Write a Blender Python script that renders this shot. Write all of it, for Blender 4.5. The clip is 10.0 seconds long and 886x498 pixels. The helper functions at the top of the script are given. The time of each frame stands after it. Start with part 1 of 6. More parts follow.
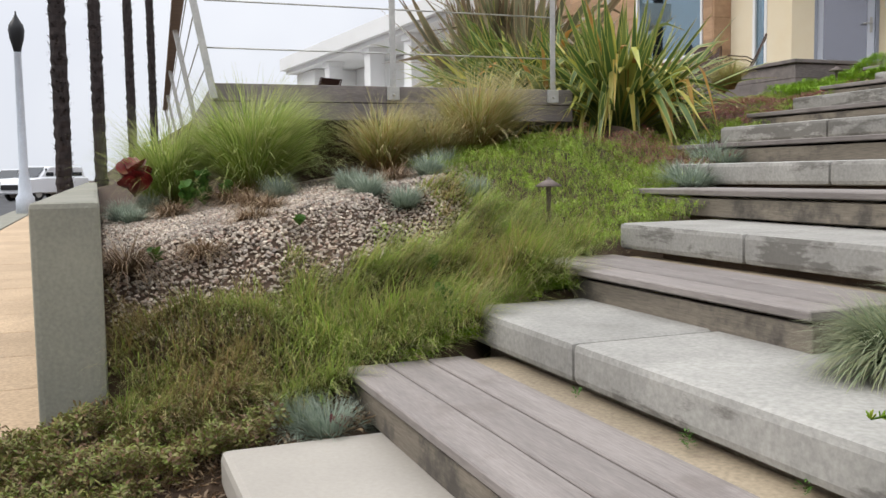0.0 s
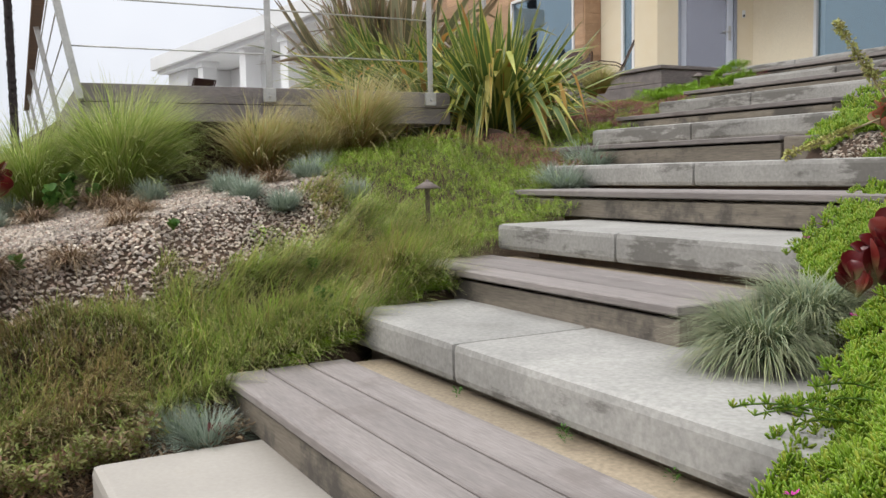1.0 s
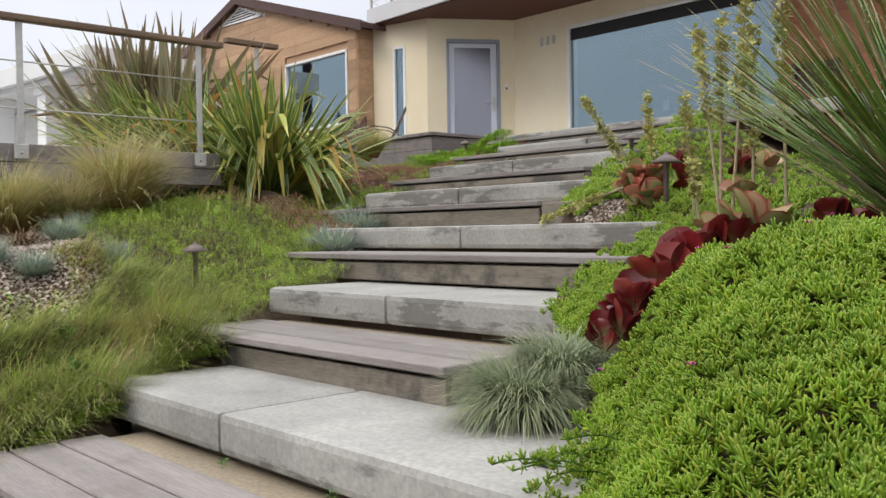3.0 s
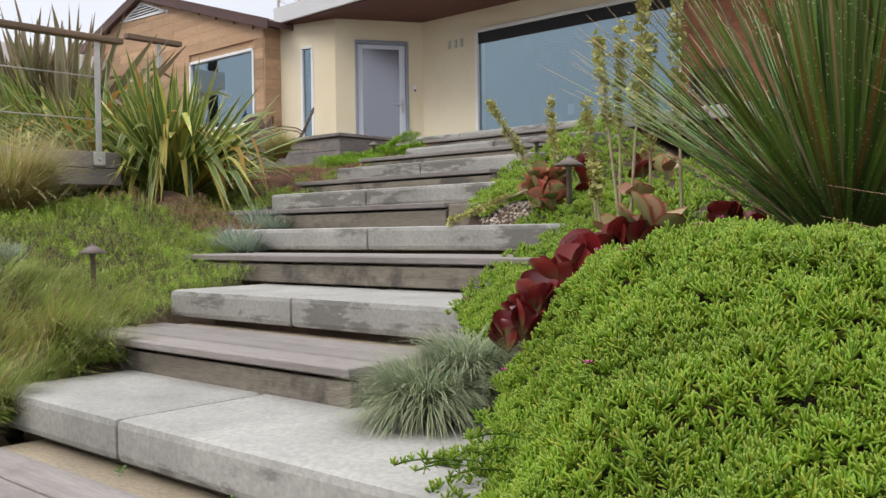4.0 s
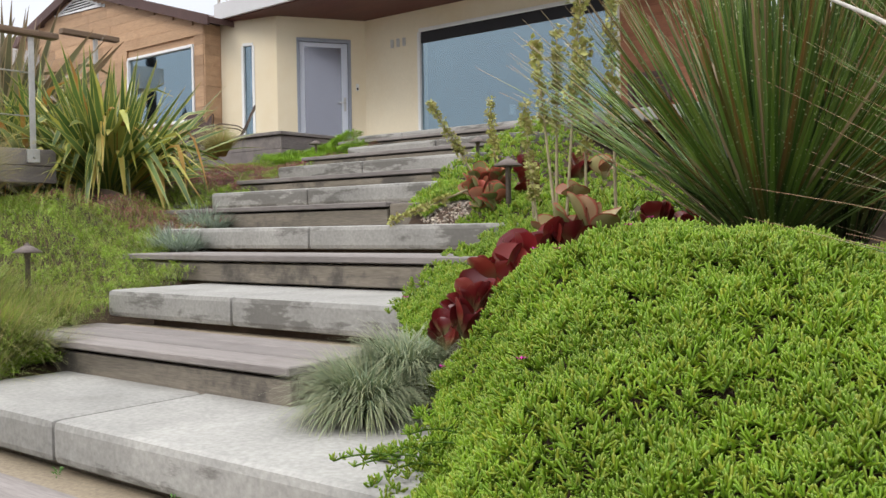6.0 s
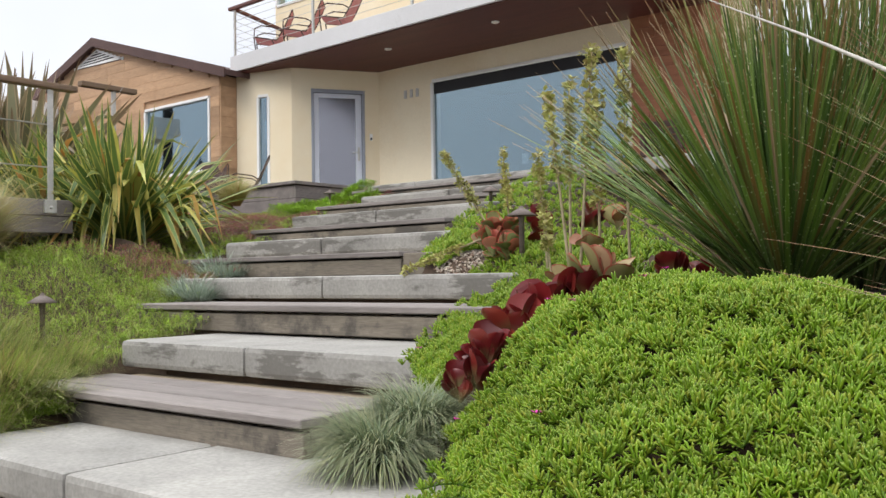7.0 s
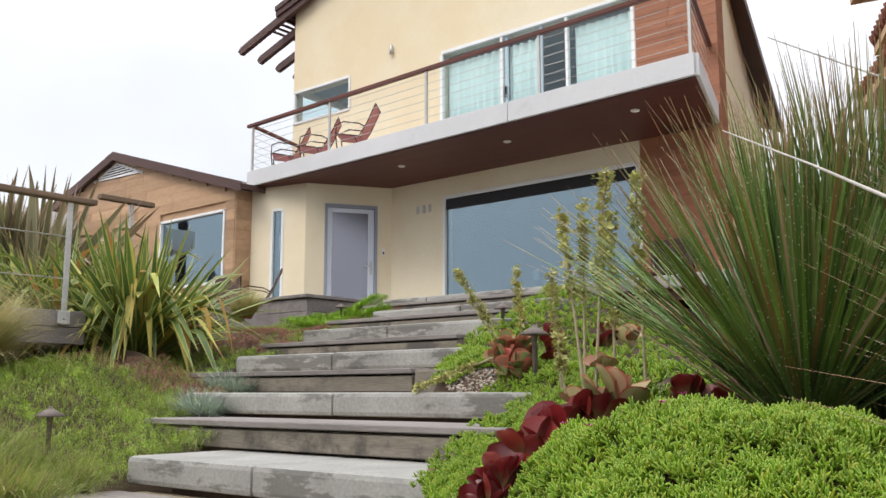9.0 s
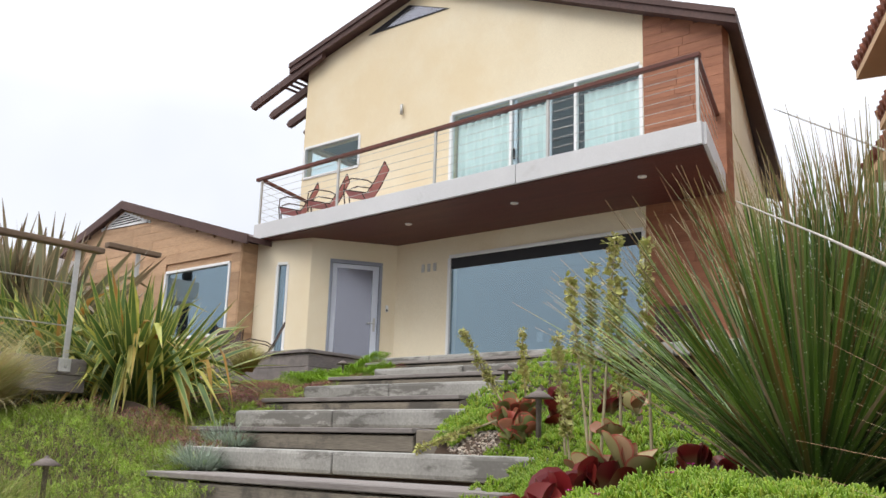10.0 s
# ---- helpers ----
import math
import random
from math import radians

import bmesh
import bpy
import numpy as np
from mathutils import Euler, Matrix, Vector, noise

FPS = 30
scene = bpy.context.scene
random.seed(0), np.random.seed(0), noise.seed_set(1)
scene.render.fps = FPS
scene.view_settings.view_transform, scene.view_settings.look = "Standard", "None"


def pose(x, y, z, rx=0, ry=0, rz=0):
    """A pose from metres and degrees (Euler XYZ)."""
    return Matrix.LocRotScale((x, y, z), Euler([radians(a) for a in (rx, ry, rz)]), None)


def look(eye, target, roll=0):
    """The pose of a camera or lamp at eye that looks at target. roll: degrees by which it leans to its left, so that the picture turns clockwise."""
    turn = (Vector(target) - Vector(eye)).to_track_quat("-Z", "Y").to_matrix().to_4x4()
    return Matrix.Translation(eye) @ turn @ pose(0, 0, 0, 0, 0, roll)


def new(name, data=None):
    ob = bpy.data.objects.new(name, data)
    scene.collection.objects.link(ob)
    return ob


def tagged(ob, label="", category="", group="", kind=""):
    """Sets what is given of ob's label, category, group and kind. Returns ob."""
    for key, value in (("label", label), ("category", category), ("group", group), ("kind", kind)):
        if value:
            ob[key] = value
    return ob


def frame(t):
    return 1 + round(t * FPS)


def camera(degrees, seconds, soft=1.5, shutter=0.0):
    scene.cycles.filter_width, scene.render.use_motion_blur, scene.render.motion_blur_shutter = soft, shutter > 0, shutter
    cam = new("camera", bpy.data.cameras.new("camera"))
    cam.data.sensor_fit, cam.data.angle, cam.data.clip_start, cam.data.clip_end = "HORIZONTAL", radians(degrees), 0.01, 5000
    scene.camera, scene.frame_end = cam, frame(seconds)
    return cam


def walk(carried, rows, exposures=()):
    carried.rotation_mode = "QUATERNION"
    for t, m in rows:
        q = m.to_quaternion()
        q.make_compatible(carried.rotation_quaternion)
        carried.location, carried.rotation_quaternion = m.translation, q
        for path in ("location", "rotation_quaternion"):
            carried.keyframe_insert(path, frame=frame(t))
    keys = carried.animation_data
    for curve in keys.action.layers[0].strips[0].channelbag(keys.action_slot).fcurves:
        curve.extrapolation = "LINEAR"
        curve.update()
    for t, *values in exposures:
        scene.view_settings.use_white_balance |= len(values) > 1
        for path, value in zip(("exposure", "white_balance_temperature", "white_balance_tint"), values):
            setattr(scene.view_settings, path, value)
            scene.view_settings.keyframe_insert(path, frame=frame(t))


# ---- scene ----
cam = camera(52.1, 10.0)
# seconds, eye, target, roll
PATH = [
    (0, (-0.058, -0.033, 0.875), (-1.921, 0.675, 0.709), -0.9),
    (0.5, (-0.055, -0.031, 0.874), (-1.869, 0.796, 0.708), -1.1),
    (1, (-0.051, -0.032, 0.876), (-1.805, 0.915, 0.71), -1.1),
    (1.5, (-0.052, -0.027, 0.875), (-1.764, 1.0, 0.753), -1.1),
    (2, (-0.048, -0.016, 0.881), (-1.694, 1.117, 0.809), -1.0),
    (2.5, (-0.04, -0.007, 0.881), (-1.601, 1.244, 0.845), -0.9),
    (3, (-0.032, -0.008, 0.882), (-1.508, 1.341, 0.843), -0.9),
    (4.5, (-0.007, -0.002, 0.882), (-1.299, 1.525, 0.837), -0.8),
    (5, (-0.001, -0.006, 0.884), (-1.271, 1.537, 0.828), -0.7),
    (6.5, (0.033, -0.037, 0.888), (-1.197, 1.54, 0.869), -0.7),
    (7, (0.021, -0.027, 0.894), (-1.239, 1.525, 0.957), -0.9),
    (7.5, (0.02, -0.036, 0.9), (-1.234, 1.518, 1.012), -1.0),
    (8, (0.023, -0.036, 0.905), (-1.234, 1.511, 1.071), -1.6),
    (8.5, (0.024, -0.052, 0.904), (-1.236, 1.483, 1.136), -0.9),
    (9, (0.012, -0.042, 0.915), (-1.248, 1.479, 1.227), -0.1),
    (9.5, (0.009, -0.051, 0.916), (-1.239, 1.468, 1.286), 0.5),
    (10, (-0.004, -0.053, 0.92), (-1.256, 1.443, 1.359), 1.8),
]
walk(cam, [(t, look(eye, target, roll)) for t, eye, target, roll in PATH],
     exposures=((0, 0.0), (3, 0.03), (4.5, 0.05), (5, 0.13), (6.5, 0.17), (7.5, 0.17), (8.5, 0.16), (10, 0.12)))

# ---- daylight: overcast marine layer ----
world = bpy.data.worlds.new("world")
scene.world = world
world.use_nodes = True
wn, wl = world.node_tree.nodes, world.node_tree.links
bg = wn["Background"]
sky = wn.new("ShaderNodeTexSky")
sky.sky_type, sky.sun_disc = "NISHITA", False
sky.sun_elevation, sky.sun_rotation = radians(47), radians(193)
sky.air_density, sky.dust_density = 1.0, 4.0
coord = wn.new("ShaderNodeTexCoord")
cloud = wn.new("ShaderNodeTexNoise")
cloud.inputs["Scale"].default_value, cloud.inputs["Detail"].default_value = 2.2, 4
wl.new(coord.outputs["Generated"], cloud.inputs["Vector"])
cramp = wn.new("ShaderNodeValToRGB")
cramp.color_ramp.elements[0].position, cramp.color_ramp.elements[0].color = 0.35, (0.88, 0.895, 0.94, 1)
cramp.color_ramp.elements[1].position, cramp.color_ramp.elements[1].color = 0.65, (1.08, 1.08, 1.08, 1)
wl.new(cloud.outputs["Fac"], cramp.inputs[0])
# a thick overcast is about three times as bright overhead as at the horizon
height = wn.new("ShaderNodeSeparateXYZ")
wl.new(coord.outputs["Generated"], height.inputs[0])
lift = wn.new("ShaderNodeValToRGB")
lift.color_ramp.elements[0].color = (7.9, 8.2, 8.8, 1)
lift.color_ramp.elements[1].color = (25.5, 25.9, 26.6, 1)
low_sky = lift.color_ramp.elements.new(0.34)
low_sky.color = (9.6, 9.8, 10.4, 1)
wl.new(height.outputs[2], lift.inputs[0])
cl = wn.new("ShaderNodeMixRGB")
cl.blend_type = "MULTIPLY"
cl.inputs[0].default_value = 1
wl.new(lift.outputs[0], cl.inputs[1])
wl.new(cramp.outputs[0], cl.inputs[2])
mixw = wn.new("ShaderNodeMixRGB")
mixw.inputs[0].default_value = 0.96
wl.new(sky.outputs[0], mixw.inputs[1])
wl.new(cl.outputs[0], mixw.inputs[2])
wl.new(mixw.outputs[0], bg.inputs[0])
bg.inputs[1].default_value = 0.1
sun = new("sun", bpy.data.lights.new("sun", "SUN"))
sun.data.energy, sun.data.angle, sun.data.color = 1.4, radians(25), (1.0, 0.96, 0.9)
sun.matrix_world = look((-6, -17, 19), (-2, 0, 0))
scene.view_settings.exposure = 0.0


# ---- materials ----
def material(name, color, rough=0.8, metal=0.0, spec=0.3):
    m = bpy.data.materials.new(name)
    m.use_nodes = True
    b = m.node_tree.nodes["Principled BSDF"]
    b.inputs["Base Color"].default_value = (*color, 1)
    b.inputs["Roughness"].default_value, b.inputs["Metallic"].default_value = rough, metal
    b.inputs["Specular IOR Level"].default_value = spec
    return m


def ramp_of(nt, stops):
    r = nt.nodes.new("ShaderNodeValToRGB")
    e = r.color_ramp.elements
    while len(e) < len(stops):
        e.new(0.5)
    for el, (p, c) in zip(e, stops):
        el.position, el.color = p, (*c, 1)
    return r


def noise_of(nt, scale, detail=4, stretch=None, rough=0.55, space="Object"):
    tc = nt.nodes.new("ShaderNodeTexCoord")
    n = nt.nodes.new("ShaderNodeTexNoise")
    n.inputs["Scale"].default_value, n.inputs["Detail"].default_value = scale, detail
    n.inputs["Roughness"].default_value = rough
    if stretch:
        mp = nt.nodes.new("ShaderNodeMapping")
        mp.inputs["Scale"].default_value = stretch
        nt.links.new(tc.outputs[space], mp.inputs[0])
        nt.links.new(mp.outputs[0], n.inputs["Vector"])
    else:
        nt.links.new(tc.outputs[space], n.inputs["Vector"])
    return n


def mix(nt, mode, fac, a, b):
    n = nt.nodes.new("ShaderNodeMixRGB")
    n.blend_type = mode
    for i, v in ((0, fac), (1, a), (2, b)):
        if isinstance(v, (int, float)):
            n.inputs[i].default_value = v
        elif isinstance(v, tuple):
            n.inputs[i].default_value = (*v, 1)
        else:
            nt.links.new(v, n.inputs[i])
    return n.outputs[0]


def bumped(nt, b, height, strength, distance=0.01):
    bp = nt.nodes.new("ShaderNodeBump")
    bp.inputs["Strength"].default_value, bp.inputs["Distance"].default_value = strength, distance
    nt.links.new(height, bp.inputs["Height"])
    nt.links.new(bp.outputs[0], b.inputs["Normal"])


def surface(name, light, dark, coarse=1.5, fine=40, rough=0.85, stain=None, stain_at=(0.52, 0.62), stain_scale=2.5, stain_amount=0.6,
            stretch=None, bump=0.3, random_amount=0.0, speck=0.25, spec=0.3, upright_stain=False):
    """Mineral or wood surface: two scales of tone, stains with their own shape, fine relief."""
    m = material(name, light, rough, 0, spec)
    nt = m.node_tree
    b = nt.nodes["Principled BSDF"]
    big = noise_of(nt, coarse, 5, stretch)
    r = ramp_of(nt, [(0.3, dark), (0.7, light)])
    nt.links.new(big.outputs["Fac"], r.inputs[0])
    col = r.outputs[0]
    small = noise_of(nt, fine, 3, stretch)
    rs = ramp_of(nt, [(0.3, (1 - speck,) * 3), (0.7, (1 + speck * 0.4,) * 3)])
    nt.links.new(small.outputs["Fac"], rs.inputs[0])
    col = mix(nt, "MULTIPLY", 1.0, col, rs.outputs[0])
    if stain:
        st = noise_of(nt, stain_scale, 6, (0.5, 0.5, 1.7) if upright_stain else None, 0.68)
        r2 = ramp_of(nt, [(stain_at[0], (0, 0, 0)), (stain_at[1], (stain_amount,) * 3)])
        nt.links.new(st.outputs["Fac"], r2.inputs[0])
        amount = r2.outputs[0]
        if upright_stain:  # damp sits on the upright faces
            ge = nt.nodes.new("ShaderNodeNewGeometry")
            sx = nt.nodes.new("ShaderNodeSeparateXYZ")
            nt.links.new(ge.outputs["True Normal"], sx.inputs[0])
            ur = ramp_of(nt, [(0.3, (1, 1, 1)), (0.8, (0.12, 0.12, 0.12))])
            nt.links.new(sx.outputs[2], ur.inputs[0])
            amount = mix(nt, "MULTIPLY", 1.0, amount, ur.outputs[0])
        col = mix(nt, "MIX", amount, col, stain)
    if random_amount:
        oi = nt.nodes.new("ShaderNodeObjectInfo")
        rr = ramp_of(nt, [(0, (1 - random_amount,) * 3), (1, (1 + random_amount * 0.6,) * 3)])
        nt.links.new(oi.outputs["Random"], rr.inputs[0])
        col = mix(nt, "MULTIPLY", 1.0, col, rr.outputs[0])
    nt.links.new(col, b.inputs["Base Color"])
    if bump:
        bumped(nt, b, small.outputs["Fac"], bump, 0.004)
    return m


def foliage(name, greens, base=None, tip=None, base_at=0.35, tip_at=0.7, rough=0.55, shine=0.35, through_light=0.25, edge=None, edge_at=0.6, specks=None, by_leaf=False):
    """Leaves: a tone for each blade, a set colour blended in towards the foot and the tip, margins, light shining
    through.
    """
    m = material(name, greens[0], rough, 0, shine)
    nt = m.node_tree
    b = nt.nodes["Principled BSDF"]
    g = nt.nodes.new("ShaderNodeNewGeometry")
    r = ramp_of(nt, [(i / max(1, len(greens) - 1), c) for i, c in enumerate(greens)])
    if by_leaf:
        oi = nt.nodes.new("ShaderNodeObjectInfo")
        nt.links.new(oi.outputs["Random"], r.inputs[0])
    else:
        nt.links.new(g.outputs["Random Per Island"], r.inputs[0])
    col = r.outputs[0]
    patch = noise_of(nt, 3.0, 3)
    pr = ramp_of(nt, [(0.3, (0.75, 0.75, 0.72)), (0.7, (1.2, 1.18, 1.1))])
    nt.links.new(patch.outputs["Fac"], pr.inputs[0])
    col = mix(nt, "MULTIPLY", 1.0, col, pr.outputs[0])
    if edge:
        ac = nt.nodes.new("ShaderNodeAttribute")
        ac.attribute_name = "across"
        er = ramp_of(nt, [(edge_at, (0, 0, 0)), (edge_at + 0.08, (1, 1, 1))])
        nt.links.new(ac.outputs["Fac"], er.inputs[0])
        col = mix(nt, "MIX", er.outputs[0], col, edge)
    al = nt.nodes.new("ShaderNodeAttribute")
    al.attribute_name = "along"
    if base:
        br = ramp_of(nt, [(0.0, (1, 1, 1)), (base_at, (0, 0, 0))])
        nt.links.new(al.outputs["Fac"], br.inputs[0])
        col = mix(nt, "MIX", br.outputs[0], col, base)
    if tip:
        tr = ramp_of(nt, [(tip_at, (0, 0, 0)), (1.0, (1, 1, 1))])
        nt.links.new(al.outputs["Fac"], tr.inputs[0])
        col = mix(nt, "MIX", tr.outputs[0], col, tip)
    if specks:
        tc = nt.nodes.new("ShaderNodeTexCoord")
        vo = nt.nodes.new("ShaderNodeTexVoronoi")
        vo.inputs["Scale"].default_value = 55
        nt.links.new(tc.outputs["Object"], vo.inputs["Vector"])
        vr = ramp_of(nt, [(0.12, (1, 1, 1)), (0.2, (0, 0, 0))])
        nt.links.new(vo.outputs["Distance"], vr.inputs[0])
        col = mix(nt, "MIX", vr.outputs[0], col, specks)
    nt.links.new(col, b.inputs["Base Color"])
    if through_light:
        tl = nt.nodes.new("ShaderNodeBsdfTranslucent")
        nt.links.new(col, tl.inputs[0])
        ms = nt.nodes.new("ShaderNodeMixShader")
        ms.inputs[0].default_value = through_light
        nt.links.new(b.outputs[0], ms.inputs[1])
        nt.links.new(tl.outputs[0], ms.inputs[2])
        nt.links.new(ms.outputs[0], nt.nodes["Material Output"].inputs[0])
    return m


def glass(name, tint=(0.75, 0.85, 0.88), alpha=0.35, mirror=(1, 1, 1), rough=0.02):
    """Window glass: clear tinted body with a mirror gloss by Fresnel."""
    m = bpy.data.materials.new(name)
    m.use_nodes = True
    nt = m.node_tree
    out = nt.nodes["Material Output"]
    tr = nt.nodes.new("ShaderNodeBsdfTransparent")
    tr.inputs[0].default_value = (*tint, 1)
    gl = nt.nodes.new("ShaderNodeBsdfGlossy")
    gl.inputs["Roughness"].default_value = rough
    gl.inputs["Color"].default_value = (*mirror, 1)
    fr = nt.nodes.new("ShaderNodeLayerWeight")
    pw = nt.nodes.new("ShaderNodeMath")
    pw.operation = "POWER"
    pw.inputs[1].default_value = 4.0
    nt.links.new(fr.outputs["Facing"], pw.inputs[0])
    mt = nt.nodes.new("ShaderNodeMath")
    mt.operation, mt.use_clamp = "ADD", True
    mt.inputs[1].default_value = alpha
    nt.links.new(pw.outputs[0], mt.inputs[0])
    ms = nt.nodes.new("ShaderNodeMixShader")
    nt.links.new(mt.outputs[0], ms.inputs[0])
    nt.links.new(tr.outputs[0], ms.inputs[1])
    nt.links.new(gl.outputs[0], ms.inputs[2])
    nt.links.new(ms.outputs[0], out.inputs[0])
    return m


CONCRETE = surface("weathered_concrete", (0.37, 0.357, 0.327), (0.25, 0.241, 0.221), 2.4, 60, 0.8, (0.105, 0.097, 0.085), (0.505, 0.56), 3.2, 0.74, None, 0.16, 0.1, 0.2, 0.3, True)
# whitish landing, also kept this pale to bounce daylight under the balcony
PALE_CONCRETE = surface("pale_landing_concrete", (0.58, 0.56, 0.52), (0.48, 0.465, 0.43), 1.2, 60, 0.85, speck=0.1, bump=0.1)
CREAM_CONCRETE = surface("cream_concrete", (0.37, 0.34, 0.298), (0.3, 0.275, 0.24), 1.5, 60, 0.8, (0.28, 0.25, 0.2), (0.6, 0.75), 3, 0.5, None, 0.1, 0, 0.07)
TAN_CONCRETE = surface("tan_concrete", (0.37, 0.3, 0.21), (0.27, 0.22, 0.155), 2.5, 60, 0.85, (0.16, 0.12, 0.09), (0.55, 0.7), 4, 0.6)
WALL_CONCRETE = surface("retaining_wall_concrete", (0.27, 0.26, 0.21), (0.205, 0.2, 0.165), 2.0, 70, 0.85, (0.4, 0.39, 0.35), (0.66, 0.69), 14, 0.6, None, 0.2, 0, 0.14)
SIDEWALK = surface("tan_sidewalk", (0.53, 0.39, 0.255), (0.43, 0.315, 0.205), 1.2, 50, 0.85, (0.28, 0.22, 0.16), (0.6, 0.75), 3, 0.5, None, 0.2, 0.1)
ASPHALT = surface("asphalt", (0.075, 0.075, 0.08), (0.05, 0.05, 0.052), 0.8, 90, 0.9)
SOIL = surface("garden_soil", (0.085, 0.055, 0.035), (0.045, 0.028, 0.018), 3, 40, 0.95, None, bump=0.8)
PLANK = surface("grey_deck_plank", (0.275, 0.243, 0.225), (0.195, 0.172, 0.16), 2.0, 26, 0.78, (0.15, 0.125, 0.112), (0.53, 0.66), 3, 0.6, (0.5, 6, 6), 0.35, 0.16, 0.2)
PLANK_SIDE = surface("aged_wood_fascia", (0.25, 0.213, 0.168), (0.13, 0.111, 0.087), 1.6, 26, 0.7, (0.045, 0.041, 0.037), (0.5, 0.6), 2.2, 0.75, (0.5, 6, 6), 0.35, 0.12, 0.3)
DECK_SIDE = surface("silvered_deck_wood", (0.27, 0.235, 0.22), (0.17, 0.15, 0.14), 1.4, 24, 0.75, (0.11, 0.1, 0.095), (0.54, 0.68), 2.6, 0.5, (6, 0.6, 6), 0.35, 0.12, 0.3)
HANDRAIL = surface("brown_wood_rail", (0.21, 0.14, 0.09), (0.12, 0.08, 0.055), 3, 30, 0.6, None, stretch=(4, 0.5, 4))
RED_RAIL = surface("red_brown_rail", (0.15, 0.045, 0.03), (0.085, 0.028, 0.02), 2, 30, 0.45, None, stretch=(0.4, 4, 4))
STUCCO = surface("cream_stucco", (0.80, 0.715, 0.54), (0.74, 0.645, 0.47), 0.5, 90, 0.9, (0.68, 0.54, 0.33), (0.47, 0.66), 0.3, 0.6, None, 0.4, 0, 0.1)
SIDING = surface("honey_cedar_siding", (0.52, 0.335, 0.2), (0.42, 0.26, 0.15), 1.2, 20, 0.6, (0.25, 0.13, 0.065), (0.58, 0.72), 1.6, 0.5, (0.4, 5, 8), 0.2, 0.24, 0.26)
RED_SIDING = surface("red_cedar_siding", (0.36, 0.155, 0.085), (0.27, 0.11, 0.06), 1.2, 20, 0.6, (0.17, 0.065, 0.04), (0.58, 0.7), 1.6, 0.5, (0.4, 5, 8), 0.2, 0.1, 0.2)
SOFFIT = surface("dark_red_soffit", (0.115, 0.034, 0.024), (0.075, 0.023, 0.017), 1.5, 30, 0.5, None, stretch=(0.5, 5, 5))
ROOF_TRIM = surface("brown_roof_trim", (0.105, 0.058, 0.05), (0.075, 0.042, 0.037), 1.5, 30, 0.6)
FASCIA = surface("pale_grey_fascia", (0.62, 0.615, 0.62), (0.54, 0.535, 0.54), 0.8, 50, 0.7, (0.4, 0.39, 0.37), (0.6, 0.75), 2.5, 0.5, None, 0.05, 0, 0.05)
WHITE = surface("white_paint", (0.80, 0.80, 0.79), (0.72, 0.72, 0.71), 1.0, 60, 0.6, speck=0.08, bump=0.05)
WHITE_WALL = surface("white_neighbour_plaster", (0.80, 0.80, 0.79), (0.74, 0.74, 0.73), 0.4, 60, 0.85, speck=0.06, bump=0.1)
FRAME = material("pale_grey_aluminium", (0.62, 0.65, 0.72), 0.4, 0.2)
DOOR_TRIM = surface("blue_grey_door_trim", (0.3, 0.32, 0.37), (0.25, 0.27, 0.32), 2, 40, 0.5, speck=0.08, bump=0.05)
# near-black colour standing in for the shade inside the slim window and vent
DARK = material("shade_black", (0.02, 0.02, 0.022), 0.9)
BLACK = material("black_frame", (0.015, 0.015, 0.016), 0.4)
STEEL = surface("brushed_steel", (0.56, 0.55, 0.52), (0.44, 0.43, 0.41), 6, 60, 0.42, None, bump=0.05, speck=0.12)
for _m in (STEEL,):
    _m.node_tree.nodes["Principled BSDF"].inputs["Metallic"].default_value = 0.55
BRONZE = surface("weathered_bronze", (0.19, 0.15, 0.13), (0.1, 0.08, 0.07), 9, 60, 0.55)
TERRACOTTA = surface("terracotta_tile", (0.32, 0.12, 0.075), (0.2, 0.075, 0.05), 3, 40, 0.8, None, random_amount=0.25)
BEIGE = surface("beige_soffit", (0.62, 0.43, 0.26), (0.55, 0.37, 0.22), 1, 40, 0.85, speck=0.1)
GLASS = glass("window_glass", (0.5, 0.6, 0.64), 0.27, (0.68, 0.84, 0.92))
CLEAR = glass("slider_glass", (0.9, 0.95, 0.95), 0.05, (0.8, 0.92, 0.95))
DOOR_GLASS = glass("door_glass", (0.62, 0.62, 0.65), 0.24, (0.85, 0.85, 0.92), 0.2)
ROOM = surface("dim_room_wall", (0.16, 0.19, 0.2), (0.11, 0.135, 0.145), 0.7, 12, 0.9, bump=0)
CURTAIN = surface("pale_green_curtain", (0.74, 0.8, 0.78), (0.6, 0.68, 0.66), 2, 40, 0.9, speck=0.08)
RED_MESH = surface("faded_red_mesh", (0.5, 0.19, 0.18), (0.38, 0.13, 0.125), 4, 120, 0.7)
CHAIR_METAL = material("dark_bronze_tube", (0.06, 0.035, 0.03), 0.45, 0.4)
BARK = surface("dark_palm_bark", (0.05, 0.038, 0.035), (0.022, 0.018, 0.018), 6, 30, 0.95, None, bump=0.9)
GRAVEL = foliage("mixed_gravel", [(0.17, 0.14, 0.12), (0.45, 0.39, 0.33), (0.24, 0.205, 0.19), (0.6, 0.53, 0.45), (0.28, 0.19, 0.15), (0.38, 0.33, 0.3)], through_light=0, rough=0.8)
CAR_WHITE = material("white_car_paint", (0.75, 0.76, 0.78), 0.25, 0, 0.6)
CAR_GLASS = material("dark_car_glass", (0.02, 0.025, 0.03), 0.1, 0, 0.6)
RUBBER = material("tyre_rubber", (0.02, 0.02, 0.02), 0.8)


# ---- building helpers ----
def thing(name, loc, label, category, group="", kind=""):
    e = new(name)
    e.location = loc
    return tagged(e, label, category, group, kind)


